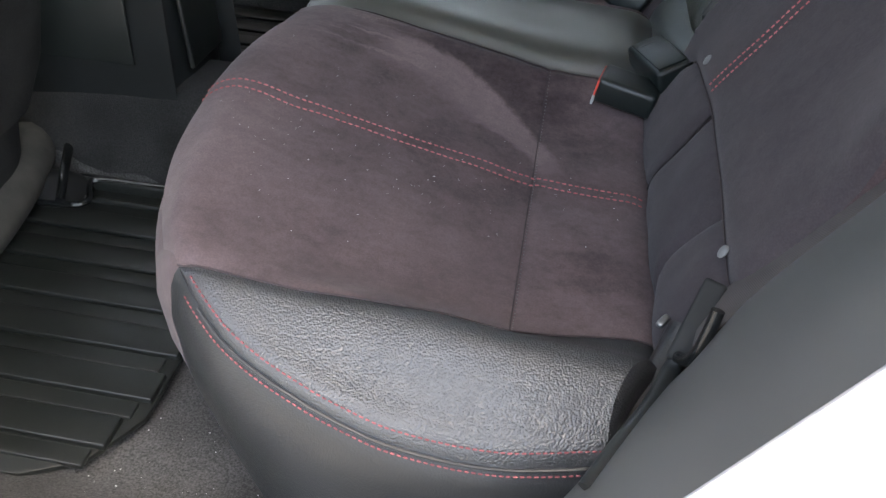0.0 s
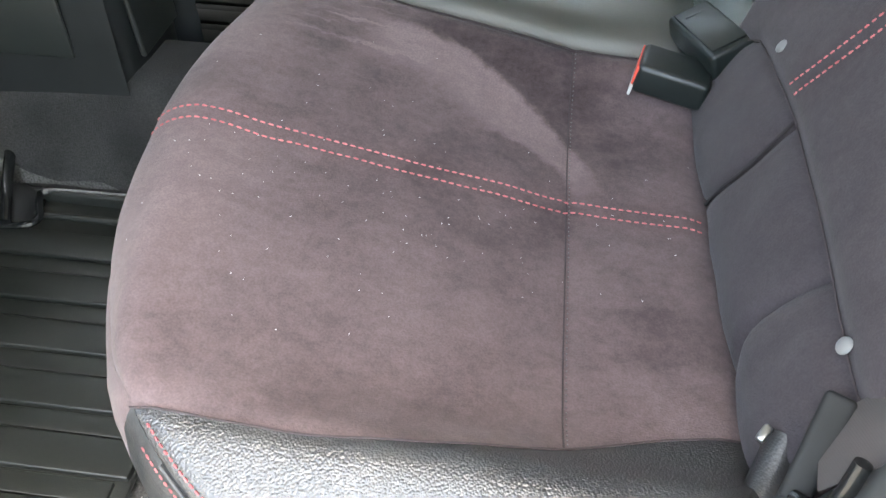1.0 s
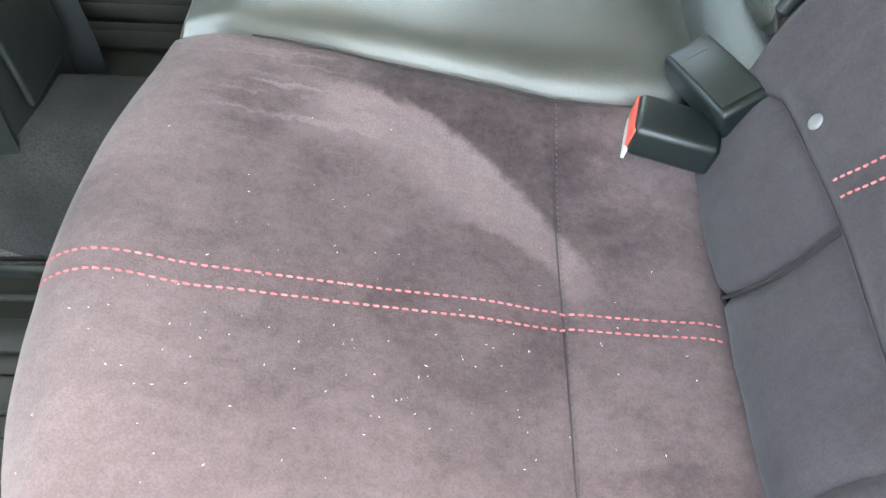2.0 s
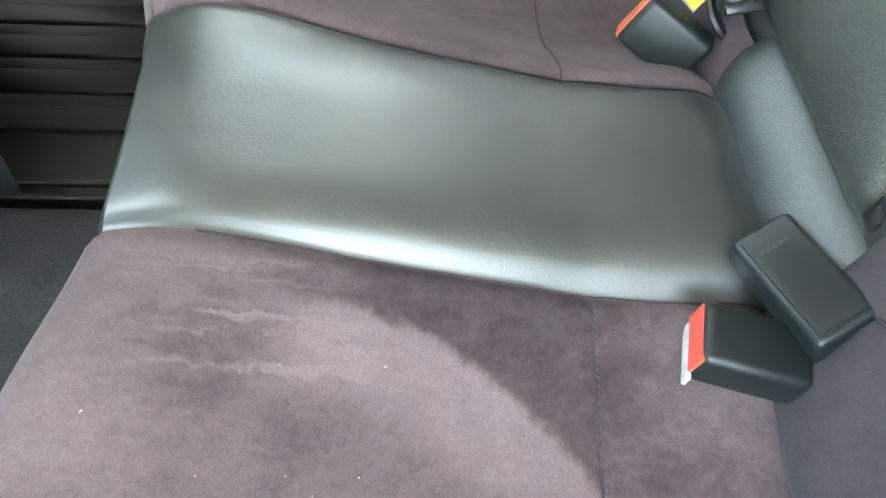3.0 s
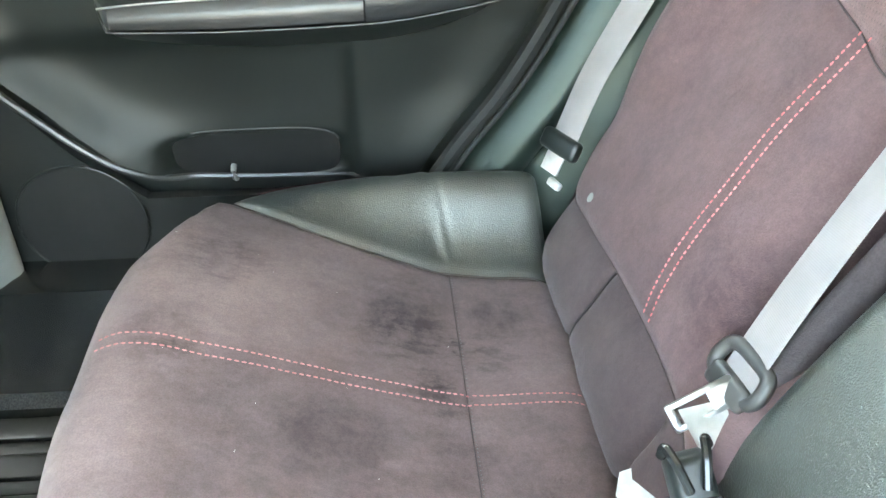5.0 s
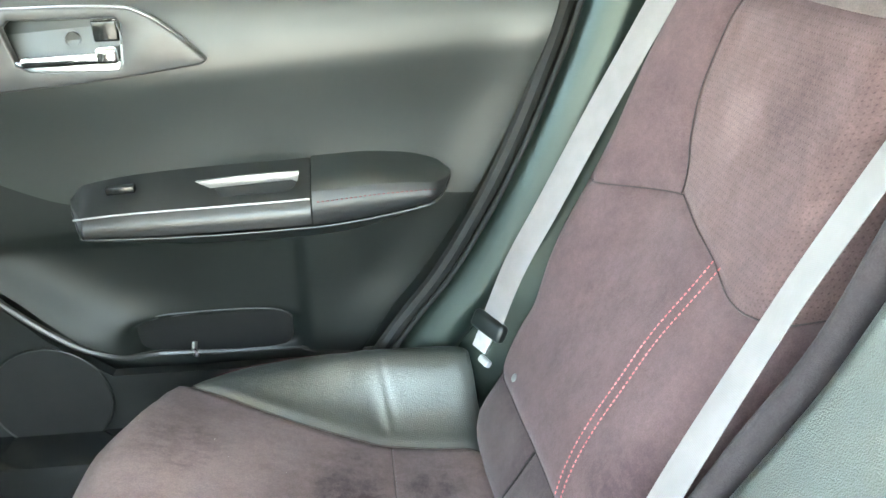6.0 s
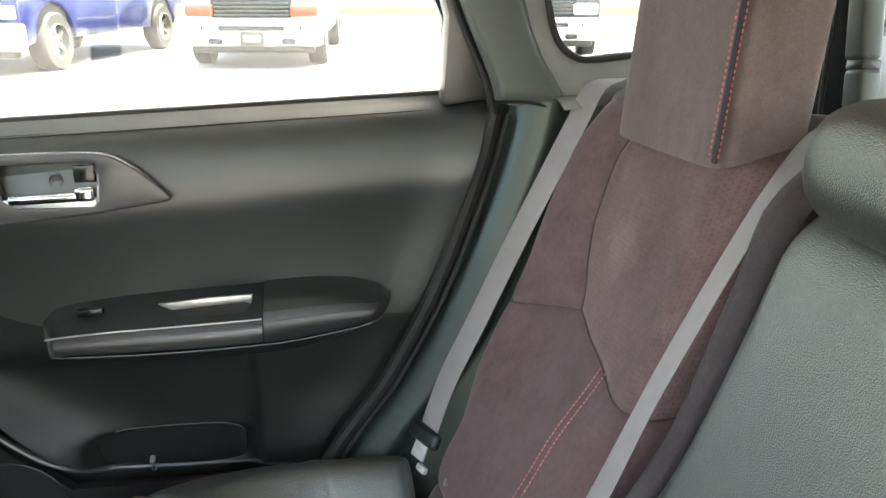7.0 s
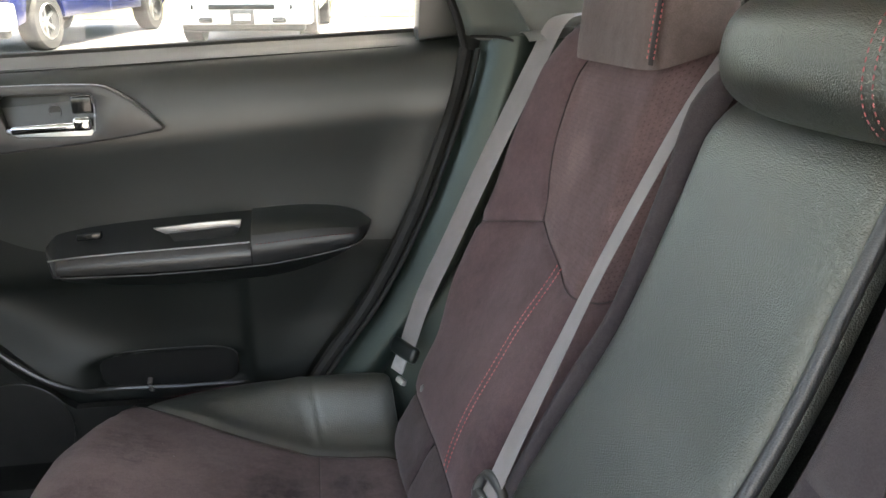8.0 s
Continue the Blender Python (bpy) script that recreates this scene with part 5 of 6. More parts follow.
tagged(part("trim_roll", bm, LEATHER_SIDE), "soft rolled edge between bolster and pillar trim", "trim", kind="structure")


# ---- seat belts ----
def belt(name, label, group, at):
    return thing(name, label, "seat belt", group, at=at)


def buckle(cx, cy, cz, m, mat_face, label, size=(0.068, 0.046, 0.030)):
    inv = pose(cx, cy, cz) @ m
    ob = thing("belt_buckle", label, "buckle", "belt buckles", at=inv.translation - Vector((0, 0, 0.015)))
    under2(part("housing", box(size, inv, 0.006, 4, taper=(1.0, 0.92)), BUCKLE, label="black plastic housing"), ob)
    under2(part("button", box((0.005, size[1] * 0.86, size[2] * 0.72), inv @ pose(-size[0] / 2 + 0.0017, 0, 0), 0.0015, 2), mat_face, label="red release button"), ob)
    return ob, inv


# middle buckle pair on the near side
b1, m1 = buckle(0.092, -0.175, 0.569, pose(0, 0, 0, 4, 8, -12), RED, "black seat belt buckle with a red button lying on suede")
under2(part("slot_plate", box((0.003, 0.040, 0.010), m1 @ pose(-0.0335, -0.004, -0.013), 0.001), PAPER, label="pale slot plate"), b1)


def axes(c, along, wide):
    """A pose at c whose local x runs along and whose local y lies wide of it."""
    x = Vector(along).normalized()
    y = Vector(wide)
    y = (y - x * y.dot(x)).normalized()
    z = x.cross(y)
    return Matrix.Translation(c) @ Matrix((x, y, z)).transposed().to_4x4()


cap = thing("belt_anchor_cover", "dark green-black plastic belt cover with a short strap", "seat belt", at=(0.115, -0.145, 0.58))
mc = axes((0.125, -0.141, 0.592), (0.030, -0.073, 0.004), (0.026, 0.032, 0.013))
under2(part("cover", box((0.086, 0.046, 0.028), mc, 0.005, 4, taper=(1, 0.92)), BUCKLE, label="dark plastic cover"), cap)
under2(part("strap", strap(smooth_path([(0.140, -0.186, 0.592), (0.150, -0.184, 0.602), (0.159, -0.182, 0.605), (0.167, -0.180, 0.600), (0.172, -0.178, 0.585)], 5), (0.05, -1.0, -0.25), 0.024, 0.003), WEBBING_DARK, label="dark webbing strap"), cap)
under2(part("lid", box((0.074, 0.034, 0.003), mc @ pose(0, 0, 0.0148), 0.0014, 2), BUCKLE), cap)
for k in range(5):
    under2(part("lettering", box((0.0022, 0.0030, 0.0006), mc @ pose(-0.024, -0.010 + 0.0042 * k, 0.0165), 0), GREYTRIM, label="small unreadable moulded mark"), cap)

# far buckle, with label tag
m3 = axes((0.090, 0.110, 0.580), (0.80, -0.36, -0.46), (0.58, 0.0, 0.81))
b3, m3 = buckle(0, 0, 0, m3, ORANGE, "black seat belt buckle with an orange-red button and paper tag", (0.066, 0.050, 0.026))
mq = axes((0.104, 0.132, 0.614), (0.663, -0.489, -0.567), (0.799, 0.318, 0.51))
bm = bmesh.new()
f = bm.faces.new([bm.verts.new(mq @ Vector((a, b, 0.0))) for a, b in ((-0.026, 0.002), (-0.022, 0.010), (-0.016, 0.005), (0.016, 0.009), (0.019, -0.009), (-0.016, -0.012))])
bmesh.ops.solidify(bm, geom=[f], thickness=0.0008)
under2(part("paper_tag", bm, PAPER, label="torn white paper tag"), b3)
under2(part("tag_stripe", box((0.010, 0.016, 0.0022), mq @ pose(0.0122, 0.000, 0), 0), YELLOW, label="yellow stripe on the tag"), b3)

# middle belt: webbing along the seam, tongue, and a small buckle at its foot
mb = belt("middle_seat_belt", "grey seat belt with a chrome tongue hanging along the seat back", "seat belts", (0.17, 0.16, 0.62))
path = smooth_path([(0.52, 0.150, 1.160), (0.440, 0.190, 1.160), (0.394, 0.203, 1.107), (0.313, 0.204, 0.955), (0.263, 0.200, 0.852), (0.214, 0.190, 0.755), (0.181, 0.180, 0.687), (0.175, 0.178, 0.674)], 8)
under2(part("webbing", strap(path, [Vector((0.0, -1.0, -0.12)).lerp(Vector((-0.17, -1.0, 0.0)), max(0.0, min(1.0, (p.z - 0.68) / 0.22))) for p in path], 0.038, 0.0016), WEBBING, label="grey woven webbing"), mb)
mt = axes((0.180, 0.181, 0.686), (0.52, 0.10, 0.85), (0.10, -1.0, -0.10))
bm = tube(smooth_path([mt @ Vector(p) for p in ((-0.012, -0.020, 0), (-0.014, 0, 0), (-0.012, 0.020, 0), (-0.004, 0.0260, 0), (0.009, 0.0240, 0), (0.0140, 0.017, 0), (0.0150, 0, 0), (0.0140, -0.017, 0), (0.009, -0.0240, 0), (-0.004, -0.0260, 0))], 5, True), 0.0058, 12, closed=True)
box((0.020, 0.046, 0.012), mt @ pose(-0.013, 0, 0), 0.0055, 4, bm)
under2(part("tongue_grip", bm, GREYGRIP, label="grey plastic grip with a webbing slot"), mb)
mp = axes((0.152, 0.170, 0.668), (0.911, 0.197, 0.363), (0.407, -0.576, -0.71))
bm = bmesh.new()
for k in (-1, 1):
    box((0.052, 0.005, 0.003), mp @ pose(0, k * 0.0085, 0), 0.001, 2, bm)
box((0.006, 0.021, 0.003), mp @ pose(-0.024, 0, 0), 0.001, 2, bm)
box((0.022, 0.021, 0.003), mp @ pose(0.016, 0, 0), 0.001, 2, bm)
under2(part("tongue", bm, CHROME_DARK, label="scratched metal latch tongue"), mb)
mg = axes((0.154, 0.158, 0.655), (0.292, -0.595, -0.749), (0.979, 0.063, 0.194))
bm = bmesh.new()
pts = [(-0.020, -0.016), (-0.016, 0.018), (0.004, 0.017), (0.012, 0.004), (0.022, -0.004), (0.010, -0.012)]
f = bm.faces.new([bm.verts.new(mg @ Vector((a, b, 0.0015 * math.sin(a * 150)))) for a, b in pts])
bmesh.ops.solidify(bm, geom=[f], thickness=0.0006)
under2(part("paper_tag", bm, PAPER, label="crumpled white paper tag"), mb)
for k in range(3):
    under2(part("print_bar", box((0.020, 0.0014, 0.0004), mg @ pose(-0.004, -0.006 + 0.006 * k, -0.0025, 0, 0, 8), 0), INK, label="unreadable printing"), mb)
ms = axes((0.133, 0.118, 0.636), (0.188, -0.605, -0.774), (0.901, -0.309, -0.303))
under2(part("small_buckle", box((0.058, 0.034, 0.022), ms, 0.007, 4, taper=(0.94, 0.84)), BUCKLE, label="small dark plastic buckle"), mb)
for k in (-1, 1):
    arch = smooth_path([ms @ Vector(p) for p in ((-0.030, 0.017 * k, 0.002), (-0.036, 0.014 * k, 0.008), (-0.026, 0.011 * k, 0.014), (-0.004, 0.006 * k, 0.0135))], 5)
    under2(part("small_buckle_prong", tube(arch, 0.0036, 8), GLOSS, label="glossy black prong"), mb)
for q, w in ((0.004, 0.026), (0.014, 0.022)):
    under2(part("small_buckle_band", box((0.0035, w, 0.003), ms @ pose(q, 0.002, 0.0116), 0.001), GLOSS, label="glossy moulded band"), mb)
under2(part("small_buckle_lip", box((0.010, 0.030, 0.005), ms @ pose(0.025, 0.0, 0.0095), 0.002), GLOSS), mb)
under2(part("stalk", tube(smooth_path([(0.118, 0.124, 0.622), (0.124, 0.118, 0.602), (0.136, 0.110, 0.585), (0.155, 0.108, 0.560)], 5), 0.006, 8, flat=0.6), BUCKLE), mb)

# far outer belt
ob = belt("outer_seat_belt", "grey shoulder belt beside the pillar with a black guide", "seat belts", (0.13, 0.61, 0.60))
path = smooth_path([(0.412, 0.668, 1.166), (0.376, 0.640, 1.154), (0.344, 0.618, 1.107), (0.302, 0.614, 1.025), (0.266, 0.616, 0.950), (0.214, 0.620, 0.835), (0.172, 0.622, 0.745), (0.142, 0.620, 0.660)], 8)
under2(part("webbing", strap(path, (0.36, -0.93, 0.0), 0.046, 0.0016), WEBBING, label="grey woven webbing"), ob)
mt = pose(0.140, 0.618, 0.662, 0, -65, 25)
under2(part("guide", box((0.026, 0.066, 0.016), mt, 0.007, 4), BUCKLE, label="black plastic guide"), ob)
under2(part("latch", box((0.024, 0.030, 0.004), mt @ pose(-0.024, 0, 0), 0.001), BRIGHT_METAL, label="chrome latch plate"), ob)
under2(part("latch_bracket", box((0.010, 0.022, 0.010), pose(0.132, 0.600, 0.618, 0, -60, 20), 0.003), BRIGHT_METAL, label="bright metal bracket"), ob)

# near outer belt
ob = belt("outer_seat_belt", "grey-brown lap belt through a black guide beside the doorway", "seat belts", (0.12, -0.60, 0.56))
mt = axes((0.1295, -0.586, 0.594), (0.019, 0.038, 0.040), (0.9, -0.35, -0.1))
under2(part("guide", box((0.064, 0.017, 0.007), mt, 0.003, 3), RUBBER_SEAL, label="dark plastic guide"), ob)
under2(part("guide_loop", tube(smooth_path([(0.119, -0.606, 0.576), (0.1225, -0.6130, 0.581), (0.125, -0.6235, 0.597), (0.1275, -0.6240, 0.615), (0.1305, -0.619, 0.634)], 6), 0.0046, 10), GLOSS, label="glossy dark loop"), ob)
under2(part("anchor_strap", tube(smooth_path([(0.124, -0.596, 0.575), (0.117, -0.606, 0.562), (0.1025, -0.643, 0.566), (0.081, -0.684, 0.570), (0.060, -0.722, 0.566)], 6), 0.0060, 10, flat=0.6), BLACK, label="black anchor strap"), ob)
path = smooth_path([(0.131, -0.588, 0.592), (0.146, -0.591, 0.622), (0.166, -0.592, 0.655), (0.196, -0.591, 0.706), (0.242, -0.592, 0.79), (0.30, -0.598, 0.92), (0.36, -0.612, 1.06)], 8)
under2(part("webbing", strap(path, (0.25, 0.97, 0.0), 0.048, 0.0016), WEBBING_DARK, label="grey-brown woven webbing"), ob)
under2(part("latch", box((0.012, 0.006, 0.005), pose(0.1125, -0.563, 0.570, 0, -20, 50), 0.002), CHROME_DARK, label="metal latch"), ob)

# ---- floor mats ----
def ribbed_mat(x0, x1, y0, y1, z, sg):
    ob = thing("floor_mat", "black ribbed rubber floor mat with raised lip", "floor mat", "floor mats", at=((x0 + x1) / 2, (y0 + y1) / 2, z - 0.004))
    outline = [(x0, y0), (x1 - 0.09, y0 + 0.012), (x1 - 0.035, y0 + 0.040), (x1, y0 + 0.105), (x1, y1), (x0, y1)] if sg < 0 else [(x0, y0), (x1, y0), (x1, y1), (x0, y1)]
    under2(part("base", plate(outline, [], 0.008, pose(0, 0, z - 0.004), 0.003), RUBBER, sharp=30), ob)
    n = int((y1 - y0 - 0.07) / 0.068)
    for k in range(n):
        y = (y0 + 0.077 + k * 0.068) if sg < 0 else (y1 - 0.036 - k * 0.068)
        end = x1 - (0.003 + 0.55 * max(0, -0.51 - y) if sg < 0 else 0.0)
        under2(part("rib", box((end - x0, 0.040, 0.010), pose((x0 + end) / 2, y, z + 0.006), 0.0022, 3), RUBBER), ob)
        end -= 0.012
        under2(part("rib", box((end - x0, 0.0225, 0.007), pose((x0 + end) / 2, y + sg * 0.034, z + 0.004), 0.0018, 3), RUBBER), ob)
    yy = (y1 - 0.022) if sg < 0 else (y0 + 0.022)
    for dy, h in ((0.014, 0.020), (-0.018, 0.010)):
        under2(part("lip", box((x1 - x0, 0.010, h), pose((x0 + x1) / 2, yy + dy * (-sg), z + h / 2), 0.004, 3), RUBBER), ob)
    return ob


ribbed_mat(-0.80, -0.372, -0.62, -0.112, 0.276, -1)
ribbed_mat(-0.80, -0.40, 0.165, 0.615, 0.276, 1)


# ---- front seats ----
def front_seat(cy, label):
    ob = thing("front_seat", label, "car seat", "front seats", at=(-0.85, cy, 0.28))
    rows = []
    for z, x0, w, d in ((0.30, -0.70, 0.20, 0.46), (0.36, -0.690, 0.235, 0.48), (0.46, -0.675, 0.245, 0.49), (0.52, -0.68, 0.24, 0.47), (0.54, -0.70, 0.22, 0.44)):
        ring = []
        for k in range(40):
            a = 2 * math.pi * k / 40
            ring.append(Vector((x0 - d / 2 + math.copysign(abs(math.cos(a)) ** 0.4, math.cos(a)) * d / 2, cy + math.copysign(abs(math.sin(a)) ** 0.4, math.sin(a)) * w, z)))
        rows.append(ring)
    under2(part("cushion", sheet(rows, True, caps=True), CLOTH, label="black cloth cushion"), ob)
    rows = []
    for z, x0, w, d in ((0.44, -0.66, 0.20, 0.12), (0.50, -0.645, 0.235, 0.14), (0.70, -0.60, 0.25, 0.15), (0.90, -0.55, 0.245, 0.14), (1.02, -0.52, 0.22, 0.11), (1.05, -0.52, 0.18, 0.08)):
        ring = []
        for k in range(40):
            a = 2 * math.pi * k / 40
            ring.append(Vector((x0 - d / 2 + math.copysign(abs(math.cos(a)) ** 0.4, math.cos(a)) * d / 2, cy + math.copysign(abs(math.sin(a)) ** 0.4, math.sin(a)) * w, z)))
        rows.append(ring)
    under2(part("backrest", sheet(rows, True, caps=True), CLOTH, label="black cloth back"), ob)
    return ob


front_seat(-0.36, "black front seat with rails on the carpet")
front_seat(0.36, "black front seat with rails on the carpet")


# ---- behind the seats ----
tower = thing("belt_guide", "grey plastic belt guide standing behind the seat backs", "belt guide", at=(0.575, 0.37, 1.10))
for z0, z1 in ((1.10, 1.195), (1.202, 1.38)):
    under2(part("post", box((0.026, 0.032, z1 - z0), pose(0.572, 0.362 + 0.10 * ((z0 + z1) / 2 - 1.2), (z0 + z1) / 2, -5), 0.007, 4), PILLAR_GREY, label="grey plastic post"), tower)
under2(part("collar", box((0.023, 0.028, 0.014), pose(0.573, 0.362, 1.1985, -5, 14), 0.003, 2), BLACK, label="dark joint"), tower)
under2(part("side_rail", box((0.012, 0.120, 0.30), pose(0.600, 0.452, 1.25), 0.004, 2), NEAR_BLACK, label="black felt-covered panel"), tower)
under2(part("trim_bead", tube([(0.586, 0.446, 1.10), (0.587, 0.448, 1.39)], 0.0032, 8), GREYTRIM, label="thin grey bead"), tower)
# corner of the load space
wall("trim_rear_corner", [(0.50, 1.00), (0.76, 1.00), (0.76, 1.222), (0.50, 1.222)], [], 0.02, across_at(0.86), HEADLINER, "pale grey lining in the corner of the load space", 0.004)
wall("trim_load_side", [(0.30, 0.98), (0.625, 0.98), (0.640, 1.212), (0.30, 1.200)], [], 0.02, across_at(0.83), CLOTH, "black felt lining of the load space", 0.004)
wall("trim_load_edge", [(0.30, 1.226), (0.76, 1.236), (0.76, 1.250), (0.30, 1.242)], [], 0.03, across_at(0.84), BLACK, "black edge strip of the load space", 0.004)


# ---- pickup trucks in the lot ----
def ring_bm(major, minor, depth, m, n=36):
    """A tyre: a rounded ring about local z."""
    prof = [(minor, -depth / 2), (major - 0.03, -depth / 2), (major - 0.006, -depth / 2 + 0.03), (major, -depth / 4), (major, depth / 4), (major - 0.006, depth / 2 - 0.03), (major - 0.03, depth / 2), (minor, depth / 2)]
    rows = [[m @ Vector((r * math.cos(a), r * math.sin(a), h)) for r, h in prof] for a in (2 * math.pi * k / n for k in range(n + 1))]
    return sheet(rows)


def wheel(parent, at, m, side):
    w = part("wheel", ring_bm(0.40, 0.245, 0.27, m @ Matrix.Translation(at) @ pose(0, 0, 0, 90)), TYRE, None, "black tyre")
    under_m(w, parent)
    face = m @ Matrix.Translation(Vector(at) + Vector((0, side * 0.07, 0))) @ pose(0, 0, 0, 90)
    b = bmesh.new()
    for k in range(6):
        box((0.06, 0.24, 0.03), face @ pose(0, 0, 0, 0, 0, 60 * k) @ pose(0, 0.12, 0), 0.008, 2, b)
    box((0.13, 0.13, 0.05), face, 0.02, 2, b)
    rim = part("rim", b, SILVER, w, "bright alloy rim")
    dish = bmesh.new()
    bmesh.ops.create_cone(dish, cap_ends=True, segments=30, radius1=0.25, radius2=0.25, depth=0.04, matrix=face @ pose(0, 0, side * 0.06))
    part("brake_disc", dish, GREYTRIM, w)
    lip = ring_bm(0.262, 0.235, 0.16, face)
    part("rim_lip", lip, SILVER, w)
    return w


def under_m(o, ob):
    o.parent = ob
    o.matrix_parent_inverse = Matrix.Translation(-ob.location)
    return o


def pickup(front, rear, paint, label, group, lamp, left=True):
    """A crew-cab pickup whose wheels on the seen side stand at front and rear (ground points)."""
    f, r = Vector(front), Vector(rear)
    fwd = (f - r).normalized()
    side = Vector((0, 0, 1)).cross(fwd).normalized()
    up = fwd.cross(side)
    base = f - side * 0.87
    m = Matrix.Translation(base) @ Matrix((fwd, side, up)).transposed().to_4x4()
    ob = thing("pickup_truck", label, "truck", group, at=base)

    def put(name, bm, mat, lab="", sharp=35):
        return under_m(part(name, bm, mat, None, lab, sharp=sharp), ob)
    arch = lambda cx: [(cx + 0.50 * math.cos(a), 0.42 + 0.50 * math.sin(a)) for a in np.linspace(0.0, math.pi, 13)]
    prof = [(0.82, 0.36), (0.86, 0.80), (0.84, 1.08), (0.70, 1.16), (-0.75, 1.24), (-2.95, 1.26), (-4.85, 1.28), (-4.88, 0.62), (-4.3, 0.50)] + arch(-3.67)[::-1] + [(-3.1, 0.42), (-0.56, 0.42)] + arch(0)[::-1]
    prof = [p for p in prof]
    side_m = m @ Matrix(((1, 0, 0, 0), (0, 0, 1, -0.98), (0, 1, 0, 0), (0, 0, 0, 1)))
    put("body", plate(prof, [], 1.96, side_m, 0.035), paint, "glossy painted body")
    cab = [(-0.85, 1.20), (-1.45, 1.78), (-1.9, 1.90), (-2.75, 1.90), (-3.0, 1.22)]
    put("cab", plate(cab, [], 1.66, m @ Matrix(((1, 0, 0, 0), (0, 0, 1, -0.83), (0, 1, 0, 0), (0, 0, 0, 1))), 0.06), paint)
    for sd in (-1, 1):
        for w in ([(-1.28, 1.27), (-1.62, 1.72), (-2.0, 1.78), (-2.02, 1.27)], [(-2.12, 1.27), (-2.10, 1.78), (-2.70, 1.78), (-2.84, 1.27)]):
            put("side_window", plate(w, [], 0.012, m @ Matrix(((1, 0, 0, 0), (0, 0, 1, sd * 0.832 - 0.006), (0, 1, 0, 0), (0, 0, 0, 1)))), GLOSS, "dark side window")
        wheel(ob, (0, sd * 0.87, 0.40), m, sd)
        wheel(ob, (-3.67, sd * 0.87, 0.40), m, sd)
        put("headlight", box((0.14, 0.40, 0.17), m @ pose(0.845, sd * 0.74, 0.82, 0, -4, sd * 10), 0.03, 3), lamp, "large headlight")
        put("fog_lamp", box((0.03, 0.17, 0.075), m @ pose(0.975, sd * 0.76, 0.58, 0, 0, sd * 12), 0.012, 2), GLOSS, "dark fog lamp recess")
        put("fog_lens", box((0.03, 0.06, 0.045), m @ pose(0.982, sd * 0.76, 0.58, 0, 0, sd * 12), 0.01, 2), CHROME)
        put("tow_recess", box((0.03, 0.20, 0.08), m @ pose(1.005, sd * 0.52, 0.40, 0, 0, sd * 4), 0.03, 3), GLOSS, "dark tow hook recess")
        put("arch_liner", box((0.9, 0.30, 0.5), m @ pose(0, sd * 0.80, 0.72), 0.1, 2), RUBBER_SEAL)
        put("arch_liner", box((0.9, 0.30, 0.5), m @ pose(-3.67, sd * 0.80, 0.72), 0.1, 2), RUBBER_SEAL)
    put("bumper", box((0.26, 2.00, 0.36), m @ pose(0.87, 0, 0.51), 0.06, 4), BUMPER_BRIGHT, "bright painted bumper")
    put("bumper_slot", box((0.03, 0.95, 0.085), m @ pose(0.995, 0, 0.58), 0.03, 3), GLOSS, "dark bumper intake")
    put("air_dam", box((0.16, 1.75, 0.14), m @ pose(0.80, 0, 0.30), 0.04, 3), BLACK, "black lower air dam")
    put("grille", box((0.06, 1.16, 0.34), m @ pose(0.86, 0, 0.89, 0, -4), 0.03, 3), GLOSS, "black grille")
    for k in range(4):
        put("grille_bar", box((0.02, 1.06, 0.022), m @ pose(0.895 - 0.004 * k, 0, 0.76 + 0.055 * k), 0.006, 2), GREYTRIM, "grey grille bar")
    put("emblem", box((0.03, 0.95, 0.05), m @ pose(0.898, 0, 1.00), 0.02, 3), CHROME, "plain chrome emblem bar")
    put("plate_board", box((0.02, 0.34, 0.20), m @ pose(1.012, 0, 0.44), 0.008, 2), BLACK, "black plate holder")
    put("plate_bar", box((0.02, 0.24, 0.09), m @ pose(1.016, 0, 0.44), 0.008, 2), PAPER, "pale plate insert with no writing")
    put("side_mark", box((0.30, 0.01, 0.05), m @ pose(-1.15, 0.983, 0.98), 0.004, 1), CHROME, "plain chrome side badge")
    return ob


BUMPER_BRIGHT = material("bright_bumper", (0.54, 0.55, 0.56), 0.22, metal=0.3, scale=6)
DARK_PAINT = material("dark_paint", (0.03, 0.03, 0.035), 0.25, scale=4, coat=0.6)


def on_lot(x, y):
    return (x, y, lot_z(x, y))


pickup(on_lot(0.02, 12.65), on_lot(0.30, 16.30), WHITE_PAINT, "white pickup truck with chrome bumper parked facing the car", "parked trucks", LAMP)
pickup(on_lot(-3.72, 11.95), on_lot(-2.90, 15.52), BLUE_PAINT, "bright blue pickup truck parked beside the white one", "parked trucks", CLEAR_LAMP)
pickup(on_lot(4.60, 13.4), on_lot(5.30, 17.0), DARK_PAINT, "dark pickup truck parked further along the lot", "parked trucks", CLEAR_LAMP)


# ---- console, seat rails and small things on the floor ----
console = thing("centre_console", "dark plastic centre console end between the front seats", "console", at=(-0.9, 0.01, 0.40))
rows = []
for z, ins in ((0.40, 0.0), (0.445, 0.0), (0.53, 0.006), (0.62, 0.014), (0.635, 0.03)):
    rows.append([Vector(p) for p in smooth_path([(-1.45 + ins, -0.078 + ins, z), (-0.60, -0.072 + ins, z), (-0.535 - ins, -0.068 + ins, z), (-0.512 - ins, -0.050 + ins, z), (-0.505 - ins, 0.01, z),
                                                 (-0.512 - ins, 0.075 - ins, z), (-0.56, 0.092 - ins, z), (-1.45 + ins, 0.092 - ins, z)], 4, True)])
under2(part("shell", sheet(rows, True, caps=True), BLACK, label="dark plastic shell"), console)
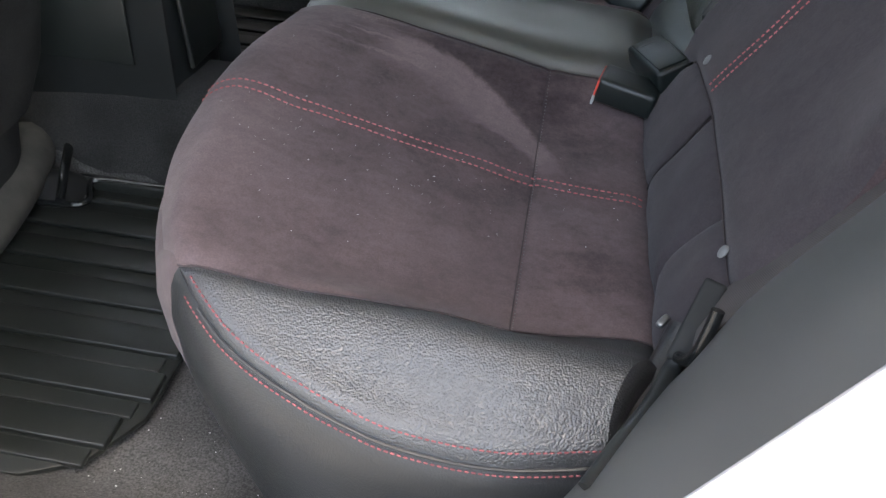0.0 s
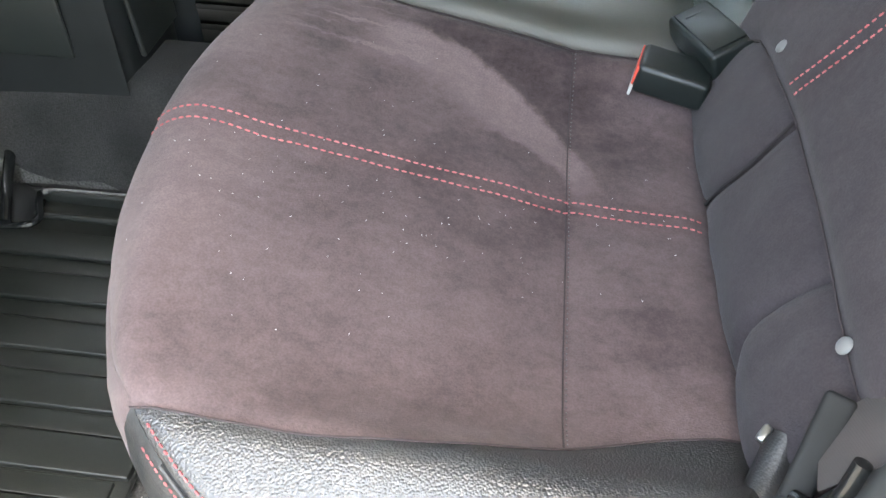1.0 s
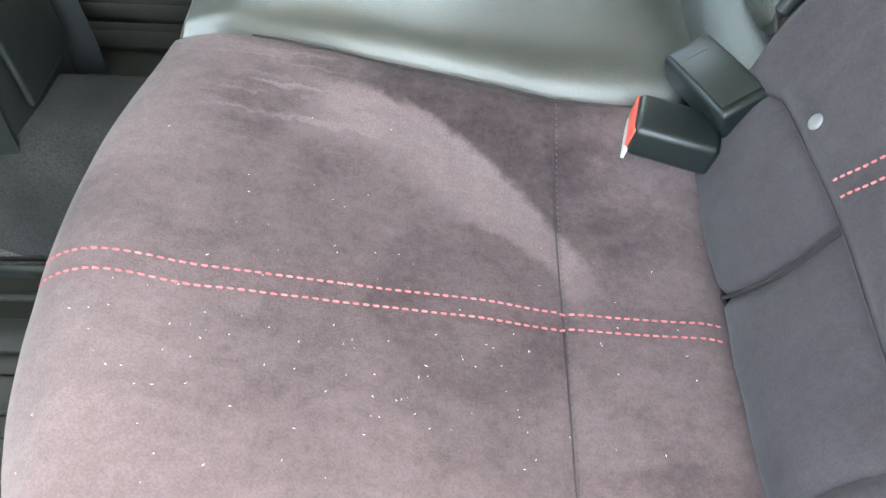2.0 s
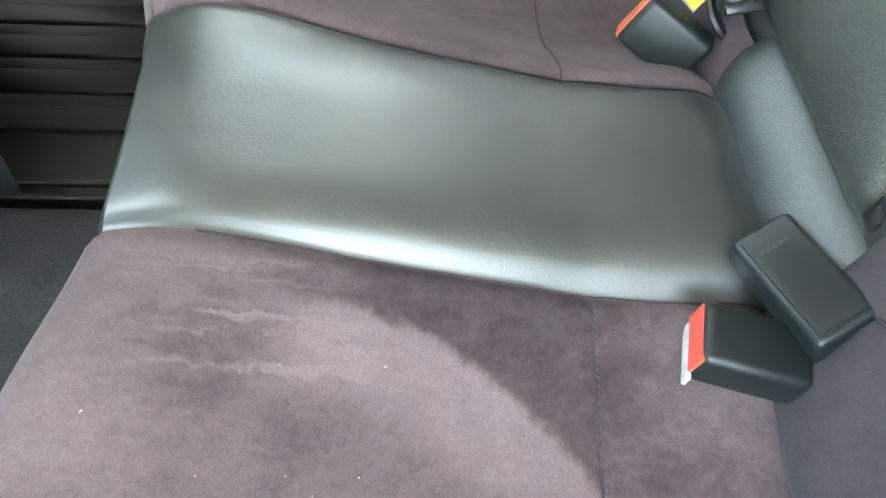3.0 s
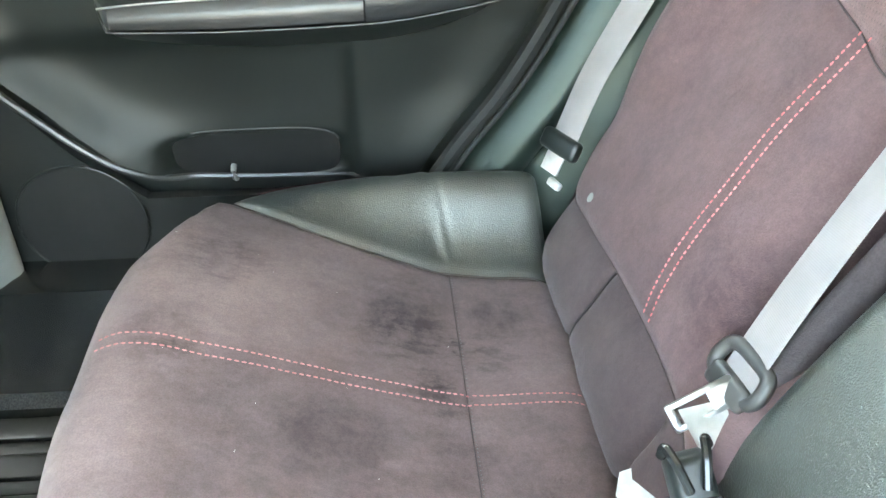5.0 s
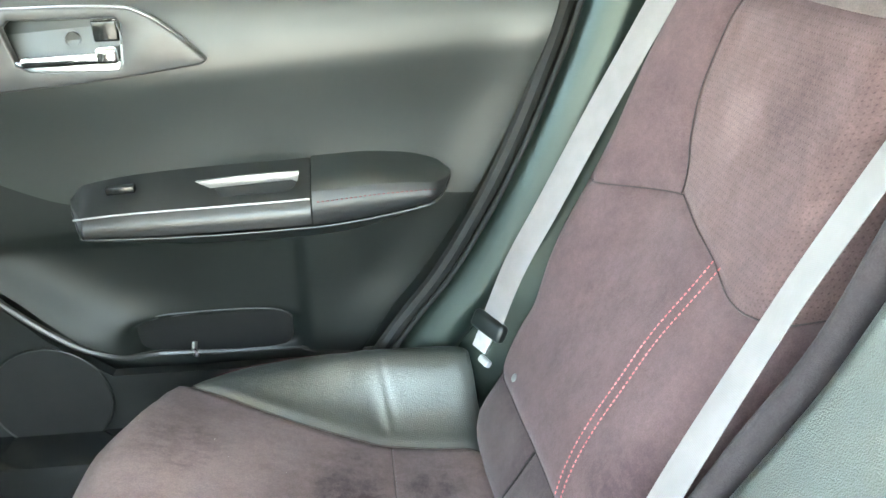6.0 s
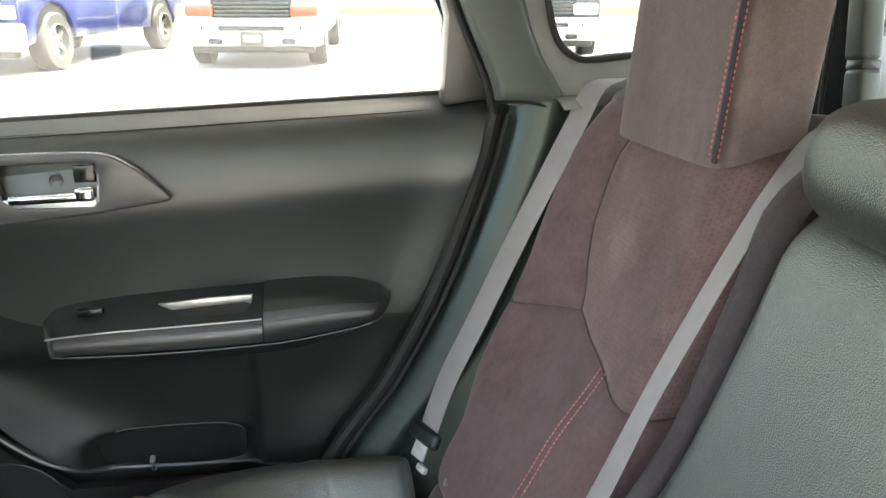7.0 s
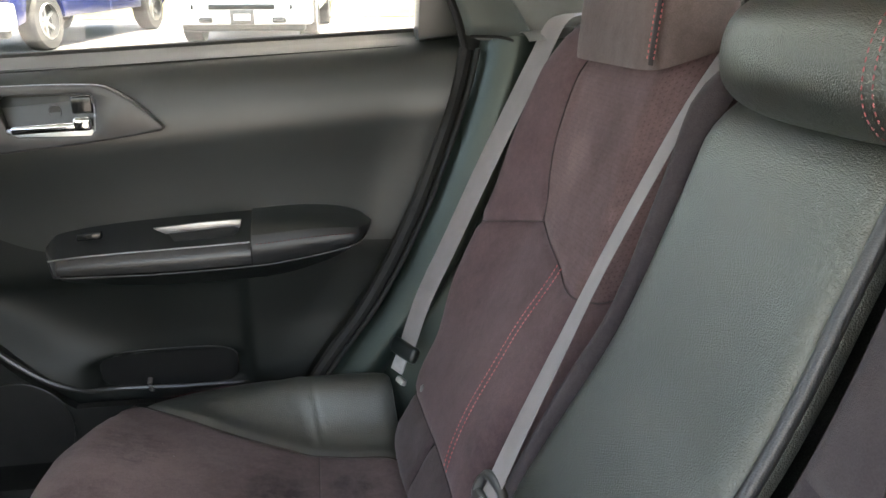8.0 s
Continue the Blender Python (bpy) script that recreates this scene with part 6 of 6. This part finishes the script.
under2(part("rear_panel", box((0.008, 0.105, 0.15), pose(-0.506, 0.010, 0.53, 0, -4), 0.004, 3), PANEL, label="flat dark rear panel"), console)
under2(part("side_panel", box((0.30, 0.006, 0.13), pose(-0.72, -0.072, 0.53), 0.003, 2), PANEL, label="dark moulded side panel"), console)
rail = thing("seat_rail", "black steel seat rail with grey foam pad", "seat rail", at=(-0.72, -0.18, 0.28))
under2(part("bracket", tube(smooth_path([(-0.80, 0.03, 0.36), (-0.75, 0.00, 0.35), (-0.712, -0.045, 0.335), (-0.672, -0.14, 0.32), (-0.655, -0.19, 0.30)], 6), 0.007, 10), GLOSS, label="glossy black bracket"), rail)
under2(part("pad", tube(smooth_path([(-0.755, -0.095, 0.325), (-0.735, -0.13, 0.325), (-0.715, -0.20, 0.320), (-0.70, -0.29, 0.315), (-0.70, -0.34, 0.31)], 6), 0.036, 16), FOAM, label="grey-tan foam pad"), rail)
under2(part("rail_bar", box((0.40, 0.035, 0.03), pose(-0.90, -0.17, 0.295), 0.006, 2), BLACK), rail)
# raised rubber corner of the near mat, round the rail
wedge = thing("rail_cover", "black rubber cover moulded round the seat rail", "floor mat", at=(-0.64, -0.20, 0.28))
rows = []
for z, k in ((0.278, 0.82), (0.284, 0.80), (0.300, 0.60), (0.312, 0.34), (0.315, 0.10)):
    rows.append([Vector((-0.685 + 0.056 * k * math.copysign(abs(math.cos(a)) ** 0.6, math.cos(a)), -0.150 + 0.055 * k * math.copysign(abs(math.sin(a)) ** 0.6, math.sin(a)), z)) for a in (2 * math.pi * q / 32 for q in range(32))])
under2(part("shell", sheet(rows, True, caps=True), RUBBER_SEAL, label="dull black rubber hump"), wedge)
under2(part("rolled_edge", tube(smooth_path([(-0.77, -0.204, 0.294), (-0.68, -0.192, 0.294), (-0.636, -0.186, 0.294), (-0.624, -0.170, 0.294), (-0.640, -0.138, 0.294), (-0.634, -0.120, 0.294), (-0.54, -0.116, 0.294), (-0.38, -0.110, 0.294)], 6), 0.0045, 8), GLOSS, label="rolled rubber lip"), wedge)
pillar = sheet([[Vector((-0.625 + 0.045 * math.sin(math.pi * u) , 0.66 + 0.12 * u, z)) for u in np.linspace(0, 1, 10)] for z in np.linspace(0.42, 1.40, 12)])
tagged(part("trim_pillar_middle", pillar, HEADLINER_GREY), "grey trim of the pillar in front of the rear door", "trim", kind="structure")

# lint and crumbs on the suede
bm = bmesh.new()
rng = random.Random(5)
for _ in range(150):
    near = rng.random() < 0.85
    x = rng.gauss(-0.16, 0.09) if rng.random() < 0.7 else rng.uniform(-0.30, 0.11)
    y = rng.gauss(-0.40, 0.08) if near else rng.uniform(0.1, 0.55)
    if not -0.31 < x < 0.11 or not 0.15 < abs(y) < 0.54:
        continue
    p, a, ln, r = cushion_point(x, y, 0.0006), rng.uniform(0, 6.28), rng.uniform(0.0003, 0.0012), rng.uniform(0.0002, 0.00035)
    d = Vector((math.cos(a), math.sin(a), 0.15)) * ln
    q = Vector((-math.sin(a), math.cos(a), 0)) * r
    vs = [bm.verts.new(v) for v in (p - d, p + q, p + d, p - q, p + Vector((0, 0, r)))]
    for k in range(4):
        bm.faces.new((vs[k], vs[(k + 1) % 4], vs[4]))
tagged(part("lint", bm, LINT), "tiny white lint specks on the suede", "lint", kind="stuff")

bm = bmesh.new()
rng = random.Random(11)
for _ in range(80):
    x, y = rng.uniform(-0.42, -0.12), rng.uniform(-0.70, -0.50)
    z = 0.262 + 0.070 / (1 + math.exp((abs(y) - 0.635) * -50)) + 0.004
    r = rng.choice((0.0003, 0.0004, 0.0007))
    bmesh.ops.create_icosphere(bm, subdivisions=1, radius=r, matrix=Matrix.Translation((x, y, z)))
tagged(part("crumbs", bm, LINT), "pale crumbs and dust on the carpet", "crumbs", kind="stuff")
